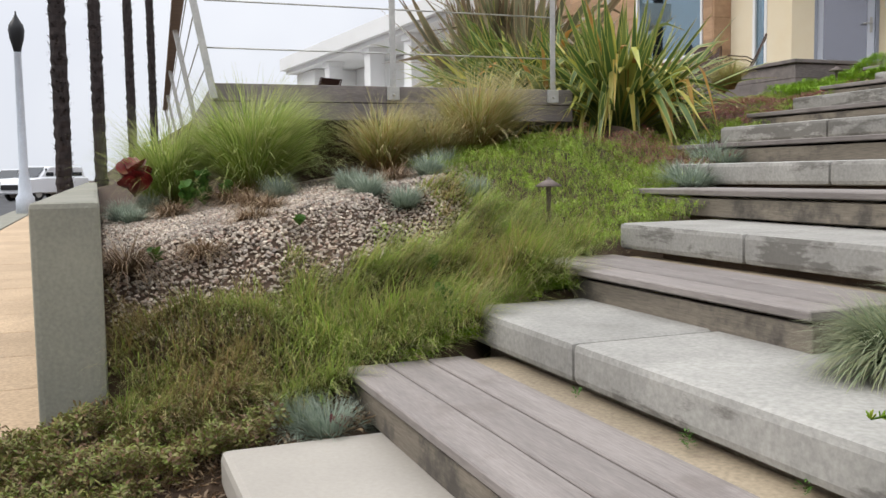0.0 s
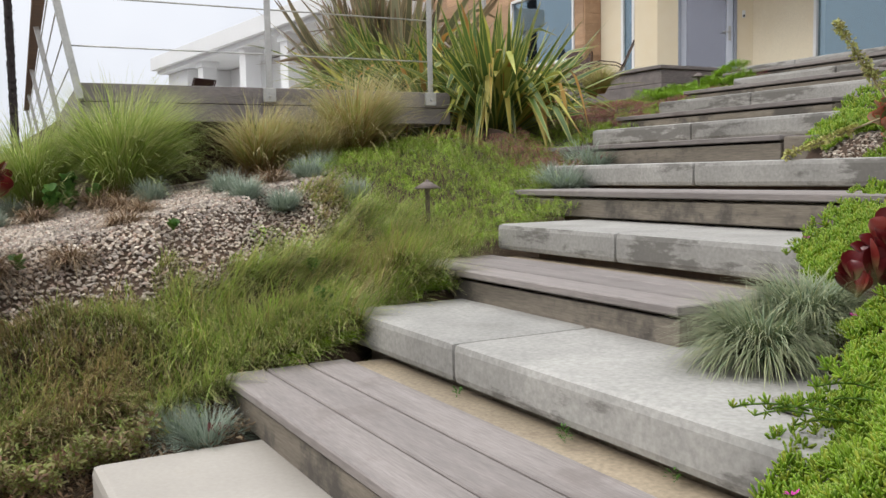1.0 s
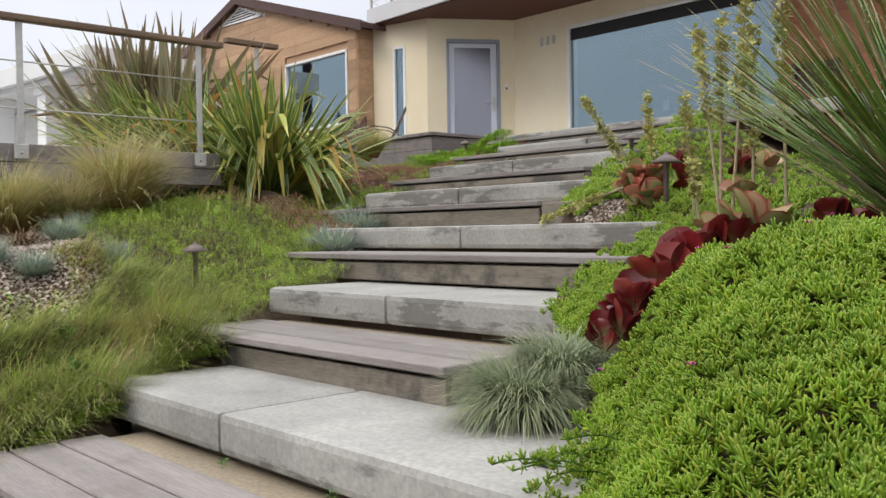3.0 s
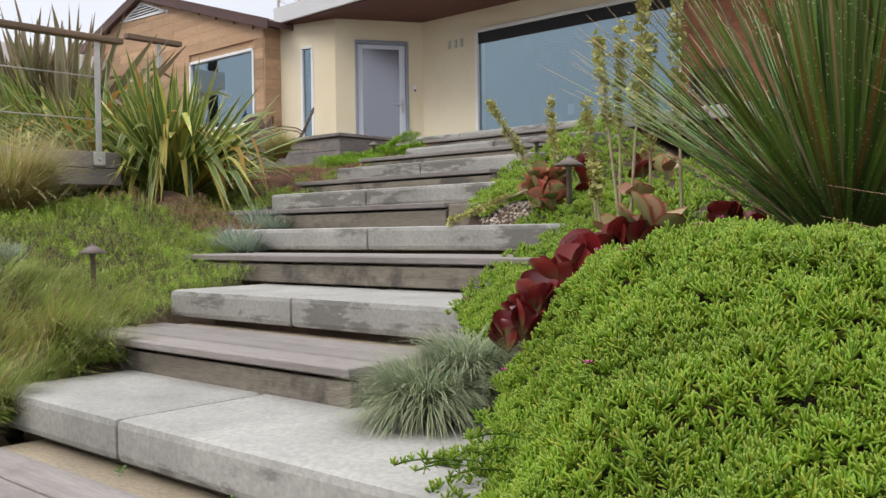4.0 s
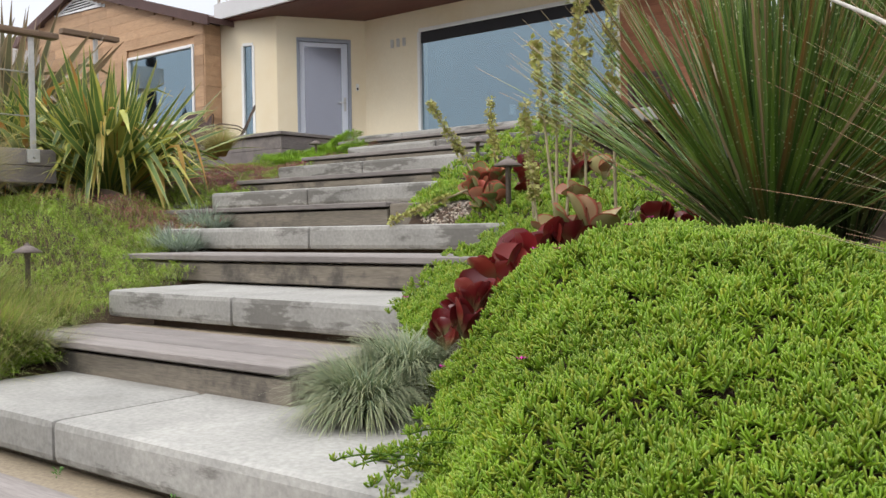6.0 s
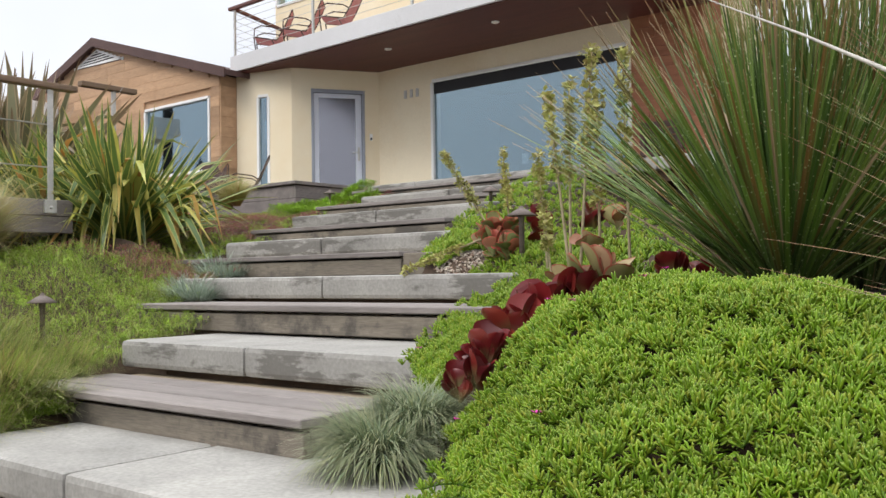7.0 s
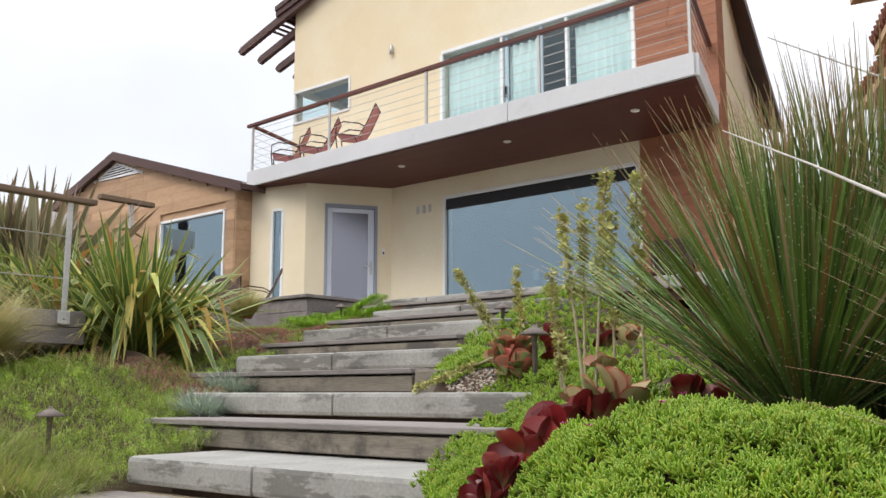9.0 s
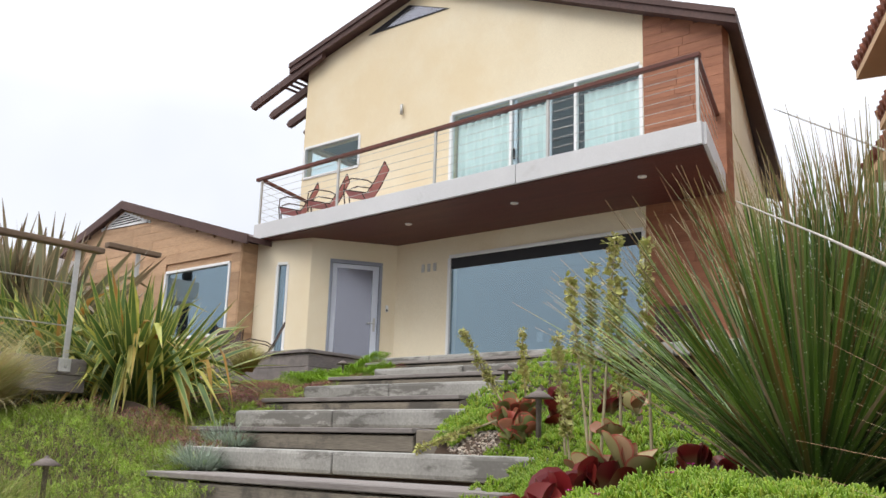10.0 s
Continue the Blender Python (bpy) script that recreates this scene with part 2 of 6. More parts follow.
def part(name, mesh, mat, parent, label=""):
    if isinstance(mesh, bmesh.types.BMesh):
        bm, mesh = mesh, bpy.data.meshes.new(name)
        bm.normal_update()
        bm.to_mesh(mesh)
        bm.free()
    if not mesh.materials:
        mesh.materials.append(mat)
    ob = new(name, mesh)
    if parent:
        ob.parent = parent
        if parent.data is None:
            ob.matrix_parent_inverse = Matrix.Translation(parent.location).inverted()
    return tagged(ob, label)


def add_box(bm, lo, hi, bevel=0.004, m=None):
    c = [(a + b) / 2 for a, b in zip(lo, hi)]
    s = [abs(b - a) for a, b in zip(lo, hi)]
    r = bmesh.ops.create_cube(bm, size=1.0)
    vs = r["verts"]
    bmesh.ops.scale(bm, vec=s, verts=vs)
    if bevel:
        es = list({e for v in vs for e in v.link_edges})
        r = bmesh.ops.bevel(bm, geom=es, offset=min(bevel, min(s) * 0.4), segments=2 if bevel > 0.008 else 1, affect="EDGES", profile=0.6)
        vs = list({v for f in r["faces"] for v in f.verts} | {v for v in vs if v.is_valid})
    bmesh.ops.translate(bm, vec=c, verts=vs)
    if m is not None:
        bmesh.ops.transform(bm, matrix=m, verts=vs)
    return vs


def box(lo, hi, bevel=0.004, m=None):
    bm = bmesh.new()
    add_box(bm, lo, hi, bevel, m)
    return bm


def prism(points, direction, bevel=0.0):
    """A solid from a flat outline of points, pushed along direction."""
    bm = bmesh.new()
    f = bm.faces.new([bm.verts.new(p) for p in points])
    r = bmesh.ops.extrude_face_region(bm, geom=[f])
    bmesh.ops.translate(bm, vec=direction, verts=[v for v in r["geom"] if isinstance(v, bmesh.types.BMVert)])
    bmesh.ops.recalc_face_normals(bm, faces=bm.faces)
    if bevel:
        bmesh.ops.bevel(bm, geom=list(bm.edges), offset=bevel, segments=1, affect="EDGES")
    return bm


def add_tube(bm, pts, radius, sides=8, taper=1.0):
    """A tube along points, added to bm."""
    rings = []
    for i, p in enumerate(pts):
        a, b = Vector(pts[max(0, i - 1)]), Vector(pts[min(len(pts) - 1, i + 1)])
        d = (b - a).normalized()
        u = d.cross(Vector((0, 0, 1)) if abs(d.z) < 0.9 else Vector((1, 0, 0))).normalized()
        w = d.cross(u)
        rad = radius * (1 + (taper - 1) * i / max(1, len(pts) - 1))
        rings.append([bm.verts.new(Vector(p) + rad * (math.cos(k * math.tau / sides) * u + math.sin(k * math.tau / sides) * w)) for k in range(sides)])
    for r, s in zip(rings, rings[1:]):
        for k in range(sides):
            f = bm.faces.new((r[k], r[(k + 1) % sides], s[(k + 1) % sides], s[k]))
            f.smooth = True
    bm.faces.new(rings[0][::-1])
    bm.faces.new(rings[-1])
    return bm


def tube(pts, radius, sides=8, taper=1.0):
    return add_tube(bmesh.new(), pts, radius, sides, taper)


def lathe(profile, sides=16, at=(0, 0, 0)):
    """A turned body from (radius, height) pairs."""
    bm = bmesh.new()
    rings = [[bm.verts.new((at[0] + r * math.cos(k * math.tau / sides), at[1] + r * math.sin(k * math.tau / sides), at[2] + h)) for k in range(sides)] for r, h in profile]
    for r, s in zip(rings, rings[1:]):
        for k in range(sides):
            f = bm.faces.new((r[k], r[(k + 1) % sides], s[(k + 1) % sides], s[k]))
            f.smooth = True
    bm.faces.new(rings[0][::-1])
    bm.faces.new(rings[-1])
    return bm


def mesh_np(name, verts, faces, attrs=(), smooth=True):
    """A mesh from arrays: verts (n, 3), faces (m, 3 or 4)."""
    m = bpy.data.meshes.new(name)
    verts, faces = np.asarray(verts, np.float32), np.asarray(faces, np.int32)
    k = faces.shape[1]
    m.vertices.add(len(verts))
    m.vertices.foreach_set("co", verts.ravel())
    m.loops.add(faces.size)
    m.loops.foreach_set("vertex_index", faces.ravel())
    m.polygons.add(len(faces))
    m.polygons.foreach_set("loop_start", np.arange(len(faces), dtype=np.int32) * k)
    m.polygons.foreach_set("use_smooth", np.full(len(faces), smooth))
    for key, values in attrs:
        a = m.attributes.new(key, "FLOAT", "POINT")
        a.data.foreach_set("value", np.asarray(values, np.float32).ravel())
    m.update(calc_edges=True)
    m.validate()
    return m


def blades(base, heading, lean, droop, length, width, rows=5, fold=0.0, tip=0.05, belly=0.0, kink=None, kink_at=None, roll=None, taper=0.3):
    """Leaf blades as ribbons: lean from upright at the foot, plus droop along the way (radians). Returns verts, faces, attributes."""
    n = len(base)
    heading, lean, droop, length, width = (np.broadcast_to(np.asarray(v, float), (n,)) for v in (heading, lean, droop, length, width))
    out = np.stack([np.cos(heading), np.sin(heading), np.zeros(n)], 1)
    side = np.stack([-np.sin(heading), np.cos(heading), np.zeros(n)], 1)
    up = np.array([0, 0, 1.0])
    pos, cols = np.array(base, float), 3 if fold else 2
    V, along, across = [], [], []
    for i in range(rows + 1):
        s = i / rows
        th = lean + droop * s ** 1.4
        if kink is not None:  # a leaf folded over part of the way up
            th = th + kink * np.clip((s - kink_at) / 0.1, 0, 1)
        d = np.sin(th)[:, None] * out + np.cos(th)[:, None] * up
        nrm = np.cos(th)[:, None] * out - np.sin(th)[:, None] * up
        if i:
            pos = pos + d * (length / rows)[:, None]
        w = width * (1 + belly * math.sin(math.pi * min(1, s * 1.1))) * (1 - (1 - tip) * max(0, (s - taper) / (1 - taper)) ** 1.5) / 2
        wide = side if roll is None else np.cos(roll * s)[:, None] * side + np.sin(roll * s)[:, None] * nrm
        V.append(pos - wide * w[:, None])
        if fold:
            V.append(pos + nrm * (w * fold)[:, None] * -1)
        V.append(pos + wide * w[:, None])
        along += [np.full(n, s)] * cols
        across += [np.ones(n)] + ([np.zeros(n)] if fold else []) + [np.ones(n)]
    V = np.stack(V, 1)
    k = (rows + 1) * cols
    q = [[i * cols + c, i * cols + c + 1, (i + 1) * cols + c + 1, (i + 1) * cols + c] for i in range(rows) for c in range(cols - 1)]
    F = (np.arange(n)[:, None, None] * k + np.array(q)[None]).reshape(-1, 4)
    return V.reshape(-1, 3), F, [("along", np.stack(along, 1).ravel()), ("across", np.stack(across, 1).ravel())]


def joined(*sets):
    V, F, A, off = [], [], {}, 0
    for v, f, a in sets:
        V.append(v)
        F.append(f + off)
        off += len(v)
        for key, val in a:
            A.setdefault(key, []).append(val)
    return np.concatenate(V), np.concatenate(F), [(key, np.concatenate(val)) for key, val in A.items()]


def scatter(tv, tf, ta, places, yaw, scale, tilt=None, tilt_dir=None):
    """Copies of a small template shape at places, turned by yaw, then tilted, in one set of arrays."""
    n, k = len(places), len(tv)
    c, s = np.cos(yaw)[:, None], np.sin(yaw)[:, None]
    x, y, z = tv[None, :, 0] * scale[:, None], tv[None, :, 1] * scale[:, None], tv[None, :, 2] * scale[:, None]
    X, Y, Z = c * x - s * y, s * x + c * y, z + 0 * c
    if tilt is not None:
        a, b = np.cos(tilt_dir)[:, None], np.sin(tilt_dir)[:, None]
        u, w = a * X + b * Y, -b * X + a * Y
        ct, st = np.cos(tilt)[:, None], np.sin(tilt)[:, None]
        u, Z = ct * u + st * Z, ct * Z - st * u
        X, Y = a * u - b * w, b * u + a * w
    V = np.stack([X, Y, Z], 2) + places[:, None, :]
    F = (np.arange(n)[:, None, None] * k + tf[None]).reshape(-1, tf.shape[1])
    return V.reshape(-1, 3), F, [("along", np.tile(ta, n))]


# ---- the lie of the land ----
def interp(pts, v):
    if v <= pts[0][0]:
        return pts[0][1]
    for (a, p), (b, q) in zip(pts, pts[1:]):
        if v <= b:
            return p + (q - p) * (v - a) / (b - a)
    return pts[-1][1]


def smooth(v):
    v = min(1, max(0, v))
    return v * v * (3 - 2 * v)


XR = [(0.83, -1.15), (1.43, -1.3), (1.75, -1.42), (2, -1.6), (2.3, -1.95), (2.57, -2.25), (3.1, -2.45), (3.72, -2.65), (4.3, -3.7), (5.45, -4.3), (6.6, -4.8), (8.3, -5.4)]


def left_edge(y):
    """The ragged left ends of the steps."""
    for end, x in ((0.82, -2.99), (1.42, -3.39), (1.985, -3.66), (2.56, -4.165), (3.14, -4.25), (3.715, -5.0), (4.29, -5.42), (4.87, -6.3), (5.45, -6.4), (6.02, -6.75), (6.6, -6.84), (7.18, -7.08), (7.75, -7.0), (8.33, -7.7)):
        if y < end:
            return x
    return -8.9


def stair(y):
    return min(2.1, max(0, 0.15 * (1 + (y - 0.83) / 0.577)))


def ground(x, y):
    s, l, r = stair(y), left_edge(y), interp(XR, y)
    if x < l:
        if -14 < x < -7.35 and 0.95 < y < 4.1:  # hollow under the deck
            return 0.8 + 0.72 * smooth((-8.3 - x) / 0.9)
        hi = max(s, 0.55 + 0.16 * min(y, 5) + 0.04 * min(2.5, max(0, -5 - x)))
        hi -= 0.3 * smooth((-6.65 - x) / 0.4) * smooth((y - 1.2) / 0.3) * smooth((4.3 - y) / 0.3)  # dug out before the deck
        g = s - 0.12 + (hi - s + 0.1) * smooth((l - x) / 1.7) ** 1.6
        g -= 0.22 * smooth((y - 6.2) / 1.5) * smooth((l - x) / 0.8)
        if x > -3.75:
            u = smooth((y + 0.25) / 0.5)
            return g * u - 0.16 * (1 - u)
        return g if y > -0.12 else -0.16
    if x > r:
        low = stair(min(y, 1.9)) + 0.1 * max(0, y - 1.9)
        s -= (s - low) * smooth((x - r - interp([(2.2, 0.5), (3.5, 0.85), (5, 1.5)], y)) / 0.9)
        bump = 0.31 * math.exp(-((x + 0.82) / 0.85) ** 2 - ((y - 2.1) / 0.85) ** 2)
        side = 0.12 * smooth((y - 0.6) / 0.8) * smooth((x - r) / 0.5) * (1 - 0.8 * smooth((y - 3.6) / 1.5))
        fall = 0.5 * smooth((y - 4.2) / 1.6) * smooth((x - r - 0.2) / 1.1)
        furrow = 0.14 * math.exp(-((x + 1.76) / 0.17) ** 2) * smooth((y - 2.1) / 0.2) * smooth((3.1 - y) / 0.2)
        u = smooth((y - 0.05) / 0.6)  # level with the pavement in front
        return (s - 0.08 - furrow + side - fall + bump * smooth((x - r) / 0.4)) * u - 0.17 * (1 - u)
    g = s - 0.36
    return g if y > 0.5 else min(g, -0.16)


# ---- ground, street ----
def build_terrain():
    xs = np.concatenate([[-600, -300, -150, -80, -40, -25, -18, -14], np.arange(-12, 3.01, 0.12), [4, 6, 10, 20, 60, 200, 600]])
    ys = np.concatenate([[-600, -200, -60, -20, -8, -4, -2, -1.2], np.arange(-0.9, 9.5, 0.12), [10, 12, 16, 25, 60, 200, 600]])
    V = [(x, y, (ground(x, y) if -14 < x < 4 and y > -1 else (-0.16 if y < -0.12 else min(1.9, ground(max(-13.9, min(x, 4)), y)))) + (0.02 * noise.noise((x * 3, y * 3, 0)) if -12 < x < 3 and y > 0 else 0)) for y in ys for x in xs]
    n = len(xs)
    F = [(j * n + i, j * n + i + 1, (j + 1) * n + i + 1, (j + 1) * n + i) for j in range(len(ys) - 1) for i in range(n - 1)]
    m = mesh_np("ground", V, F)
    tagged(part("ground", m, SOIL, None), "dark garden soil sloping up beside the steps", "ground", kind="structure")


build_terrain()
road = part("road", box((-400, -14, -0.25), (60, -2.6, -0.148), 0), ASPHALT, None)
tagged(road, "grey asphalt street beyond the pavement", "road", kind="structure")
pave = thing("pavement", (-3, -1, -0.15), "tan concrete pavement slabs with thin dark joints", "pavement", kind="structure")
_x = 2.4
while _x > -34:
    part("paving_slab", box((_x - 0.897, -1.9, -0.2), (_x, -0.29, -0.135 + random.uniform(-0.002, 0.002)), 0.006), SIDEWALK, pave)
    _x -= 0.905
for k in range(1, 7):
    part("paving_slab", box((2.4 + 0.905 * k - 0.897, -1.9, -0.2), (2.4 + 0.905 * k, -0.29, -0.135), 0.006), SIDEWALK, pave)
kerb = part("kerb", box((-40, -2.6, -0.3), (7.9, -1.92, -0.115), 0.02), WALL_CONCRETE, None)
tagged(kerb, "grey concrete kerb strip along the street", "kerb", kind="structure")
wall = part("retaining_wall", box((-24, -0.275, -0.35), (-3.74, -0.025, 0.79), 0.024), WALL_CONCRETE, None)
tagged(wall, "stained grey concrete garden retaining wall with pitted end", "garden wall", kind="structure")

# ---- the garden steps: concrete and timber by turns ----
TREAD = 0.577


def step_y(k):
    return (0.3, 0.83, 1.425, 1.99)[k] if k < 4 else 1.99 + TREAD * (k - 3)


def concrete_step(k, cuts, z, depth=0.72, mat=CONCRETE, thick=0.138):
    y = step_y(k)
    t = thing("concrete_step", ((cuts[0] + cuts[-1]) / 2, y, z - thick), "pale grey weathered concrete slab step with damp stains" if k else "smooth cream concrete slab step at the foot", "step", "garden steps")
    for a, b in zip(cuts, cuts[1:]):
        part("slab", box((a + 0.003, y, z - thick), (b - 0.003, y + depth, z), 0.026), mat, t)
    # upper footings take the dark soil colour to deepen the shadow under the overhang
    part("footing", box((cuts[0] + (0.05 if k == 2 else 0.3), y + (0.1 if k == 2 else 0.07), z - thick - 0.12), (cuts[-1] - 0.06, y + depth, z - thick), 0.004), TAN_CONCRETE if k < 3 else SOIL, t)
    return t


def wooden_step(k, x0, x1, z, boards=3, width=0.16, strip=True):
    y = step_y(k)
    t = thing("wooden_step", ((x0 + x1) / 2, y, z - 0.14), "weathered grey timber step of wide deck boards", "step", "garden steps")
    for i in range(boards):
        part("plank", box((x0 + random.uniform(-0.004, 0.004), y - 0.012 + i * (width + 0.008), z - 0.034), (x1 + random.uniform(-0.004, 0.004), y - 0.012 + i * (width + 0.008) + width, z + random.uniform(-0.0015, 0.0015)), 0.005), PLANK, t)
    part("fascia", box((x0 + 0.006, y + 0.004, z - 0.15), (x1 - 0.006, y + 0.038, z - 0.05), 0.004), PLANK_SIDE, t, "stained timber fascia board")
    for xe in (x0 + 0.006, x1 - 0.042):
        part("end_board", box((xe, y + 0.038, z - 0.148), (xe + 0.036, y + boards * (width + 0.008) - 0.03, z - 0.038), 0.004), PLANK_SIDE, t)
    part("base", box((x0 + 0.06, y + 0.12, z - 0.3), (x1 - 0.05, y + boards * (width + 0.008) - 0.02, z - 0.045), 0.004), TAN_CONCRETE, t, "tan concrete bed under the boards")
    part("bed_strip", box((x0 + 0.012, y + boards * (width + 0.008) - 0.008, z - 0.3), (x1 - 0.05, y + 0.66, z - 0.014), 0.004), TAN_CONCRETE, t, "tan concrete strip behind the boards")
    return t


concrete_step(0, [-2.99, -0.6], 0.0, 0.75, CREAM_CONCRETE, 0.13)
wooden_step(1, -3.372, -0.7, 0.148)
concrete_step(2, [-3.655, -2.70, -0.85], 0.305)
wooden_step(3, -4.147, -2.215, 0.44)
concrete_step(4, [-4.245, -3.25, -2.0], 0.598)
wooden_step(5, -5.0, -2.3, 0.762)
concrete_step(6, [-5.42, -5.02, -3.963, -2.5], 0.914)
wooden_step(7, -6.3, -3.84, 1.068)
part("kerb_block", box((-3.83, step_y(7) + 0.01, 0.9), (-3.2, step_y(7) + 0.3, 1.055), 0.01), PLANK_SIDE, thing("concrete_block", (-3.5, step_y(7), 0.9), "short grey concrete block at the end of a timber step", "block"))
concrete_step(8, [-6.39, -5.195, -3.86], 1.222)
wooden_step(9, -6.75, -4.4, 1.362)
concrete_step(10, [-6.84, -5.69, -4.35], 1.522)
wooden_step(11, -7.1, -4.7, 1.662)
concrete_step(12, [-7.0, -5.75, -4.6], 1.80)
wooden_step(13, -7.7, -4.9, 1.945)
concrete_step(14, [-8.2, -7.2, -5.9, -4.0, -2.4], 2.075, 1.4)

# landing in front of the house
land = thing("landing", (-9, 10, 2.0), "grey concrete landing in front of the house", "landing", kind="structure")
part("slab", box((-16, 9.3, 1.6), (-2, 12.2, 2.07), 0.01), PALE_CONCRETE, land)
plb = thing("planter_box", (-9.6, 8.5, 1.7), "low raised planter faced with weathered grey boards", "planter")
for i in range(3):
    part("front_board", box((-11.4, 8.28, 1.66 + i * 0.178), (-9.34, 8.32, 1.834 + i * 0.178), 0.004), DECK_SIDE, plb)
    part("side_board", box((-9.34, 8.28, 1.66 + i * 0.178), (-9.3, 9.28, 1.834 + i * 0.178), 0.004), DECK_SIDE, plb)
part("cap_board", box((-11.4, 8.24, 2.2), (-9.26, 9.28, 2.246), 0.005), DECK_SIDE, plb)
part("fill", box((-11.4, 8.33, 1.5), (-9.35, 9.25, 2.19), 0), SOIL, plb)

# ---- timber deck with its cable railing ----
DX, DY0, DY1, DZ = -7.2, 0.83, 3.93, 1.59
deck = thing("timber_deck", (DX, 2.4, 1.0), "raised weathered grey timber deck over the slope", "deck", kind="structure")
part("upper_fascia", box((DX - 0.045, DY0, DZ - 0.135), (DX, DY1, DZ), 0.004), DECK_SIDE, deck)
part("lower_fascia", box((DX - 0.045, DY0 + 0.01, DZ - 0.275), (DX - 0.004, DY1, DZ - 0.14), 0.004), DECK_SIDE, deck)
part("end_fascia", box((DX - 9, DY1 - 0.045, DZ - 0.275), (DX - 0.047, DY1, DZ - 0.003), 0.004), DECK_SIDE, deck)


def side_y(x):
    """The deck's street side, which draws back a little along its run."""
    return DY0 + 0.06 * (DX - x)


part("side_fascia", prism([(DX - 0.047, side_y(DX), DZ - 0.275), (DX - 6, side_y(DX - 6), DZ - 0.275), (DX - 6, side_y(DX - 6) + 0.045, DZ - 0.275), (DX - 0.047, side_y(DX) + 0.045, DZ - 0.275)], (0, 0, 0.272)), DECK_SIDE, deck)
for i in range(40):
    xi = DX - 0.05 - i * 0.146
    part("plank", box((xi - 0.14, side_y(xi) + 0.06, DZ - 0.04), (xi, DY1 - 0.05, DZ - 0.004), 0.003), PLANK, deck)
for y in (1.2, 3.4):
    for x in (-7.7, -10.5):
        part("support_post", box((x - 0.07, y - 0.07, 0.6), (x + 0.07, y + 0.07, DZ - 0.05), 0.004), PLANK_SIDE, deck)

rail = thing("cable_railing", (DX, 2.4, DZ), "steel post railing with thin cables and a brown wooden handrail", "railing")


def rail_post(parent, foot, head, w=0.028):
    d = Vector(head) - Vector(foot)
    m = Matrix.Translation(Vector(foot)) @ d.to_track_quat("Z", "X").to_matrix().to_4x4()
    return part("post", box((-w / 2, -0.025, -0.02), (w / 2, 0.025, d.length), 0.003, m), STEEL, parent)


for y in (2.262, 3.722):
    p = rail_post(rail, (DX + 0.02, y, DZ - 0.1), (DX + 0.02, y, 2.5), 0.012)
    part("base_plate", box((DX + 0.002, y - 0.052, DZ - 0.115), (DX + 0.03, y + 0.052, DZ - 0.005), 0.004), STEEL, p)
    part("bolt", lathe([(0.012, 0), (0.012, 0.008), (0.006, 0.012)], 8), STEEL, p).matrix_parent_inverse = pose(DX + 0.03, y, DZ - 0.07, 0, 90, 0)
SIDE_X = (-7.17, -10.6, -14.6, -18.8, -23.0)
for x in SIDE_X:
    rail_post(rail, (x, side_y(x), DZ - 0.1), (x, side_y(x) - 0.185, 2.5), 0.05)
part("handrail", box((DX - 0.03, DY0 - 0.2, 2.502), (DX + 0.07, DY1 + 0.01, 2.552), 0.012), HANDRAIL, rail, "brown wooden handrail")
part("side_handrail", prism([(DX - 0.035, side_y(DX) - 0.24, 2.5), (-23.2, side_y(-23.2) - 0.24, 2.5), (-23.2, side_y(-23.2) - 0.13, 2.5), (DX - 0.035, side_y(DX) - 0.13, 2.5)], (0, 0, 0.05), 0.006), HANDRAIL, rail, "brown wooden handrail")
for z in (1.852, 2.205):
    part("cable", tube([(DX + 0.02, DY0 - 0.05, z), (DX + 0.02, DY1 - 0.2, z)], 0.0065, 6), STEEL, rail)
for z in (1.75, 1.95, 2.15, 2.33):
    yy = -0.185 * (z - DZ) / 0.91
    part("cable", tube([(-7.17, side_y(-7.17) + yy, z), (-23, side_y(-23) + yy, z)], 0.006, 6), STEEL, rail)
bk = thing("stair_handrail", (-9.6, 5.6, 2.2), "short brown wooden handrail on a steel post", "railing")
part("handrail", box((-9.6, 5.3, 3.12), (-9.5, 6.0, 3.18), 0.012), HANDRAIL, bk)
part("post", box((-9.58, 5.7, 1.4), (-9.53, 5.74, 3.12), 0.004), STEEL, bk)

# ---- the main house ----
WY = 11.75          # window wall and upper wall
LZ, SZ, FZ = 2.08, 4.59, 4.87   # landing, soffit, balcony floor edge
house = thing("house", (-9, WY, LZ), "two-storey cream stucco house with cedar siding and a long balcony", "house", kind="structure")


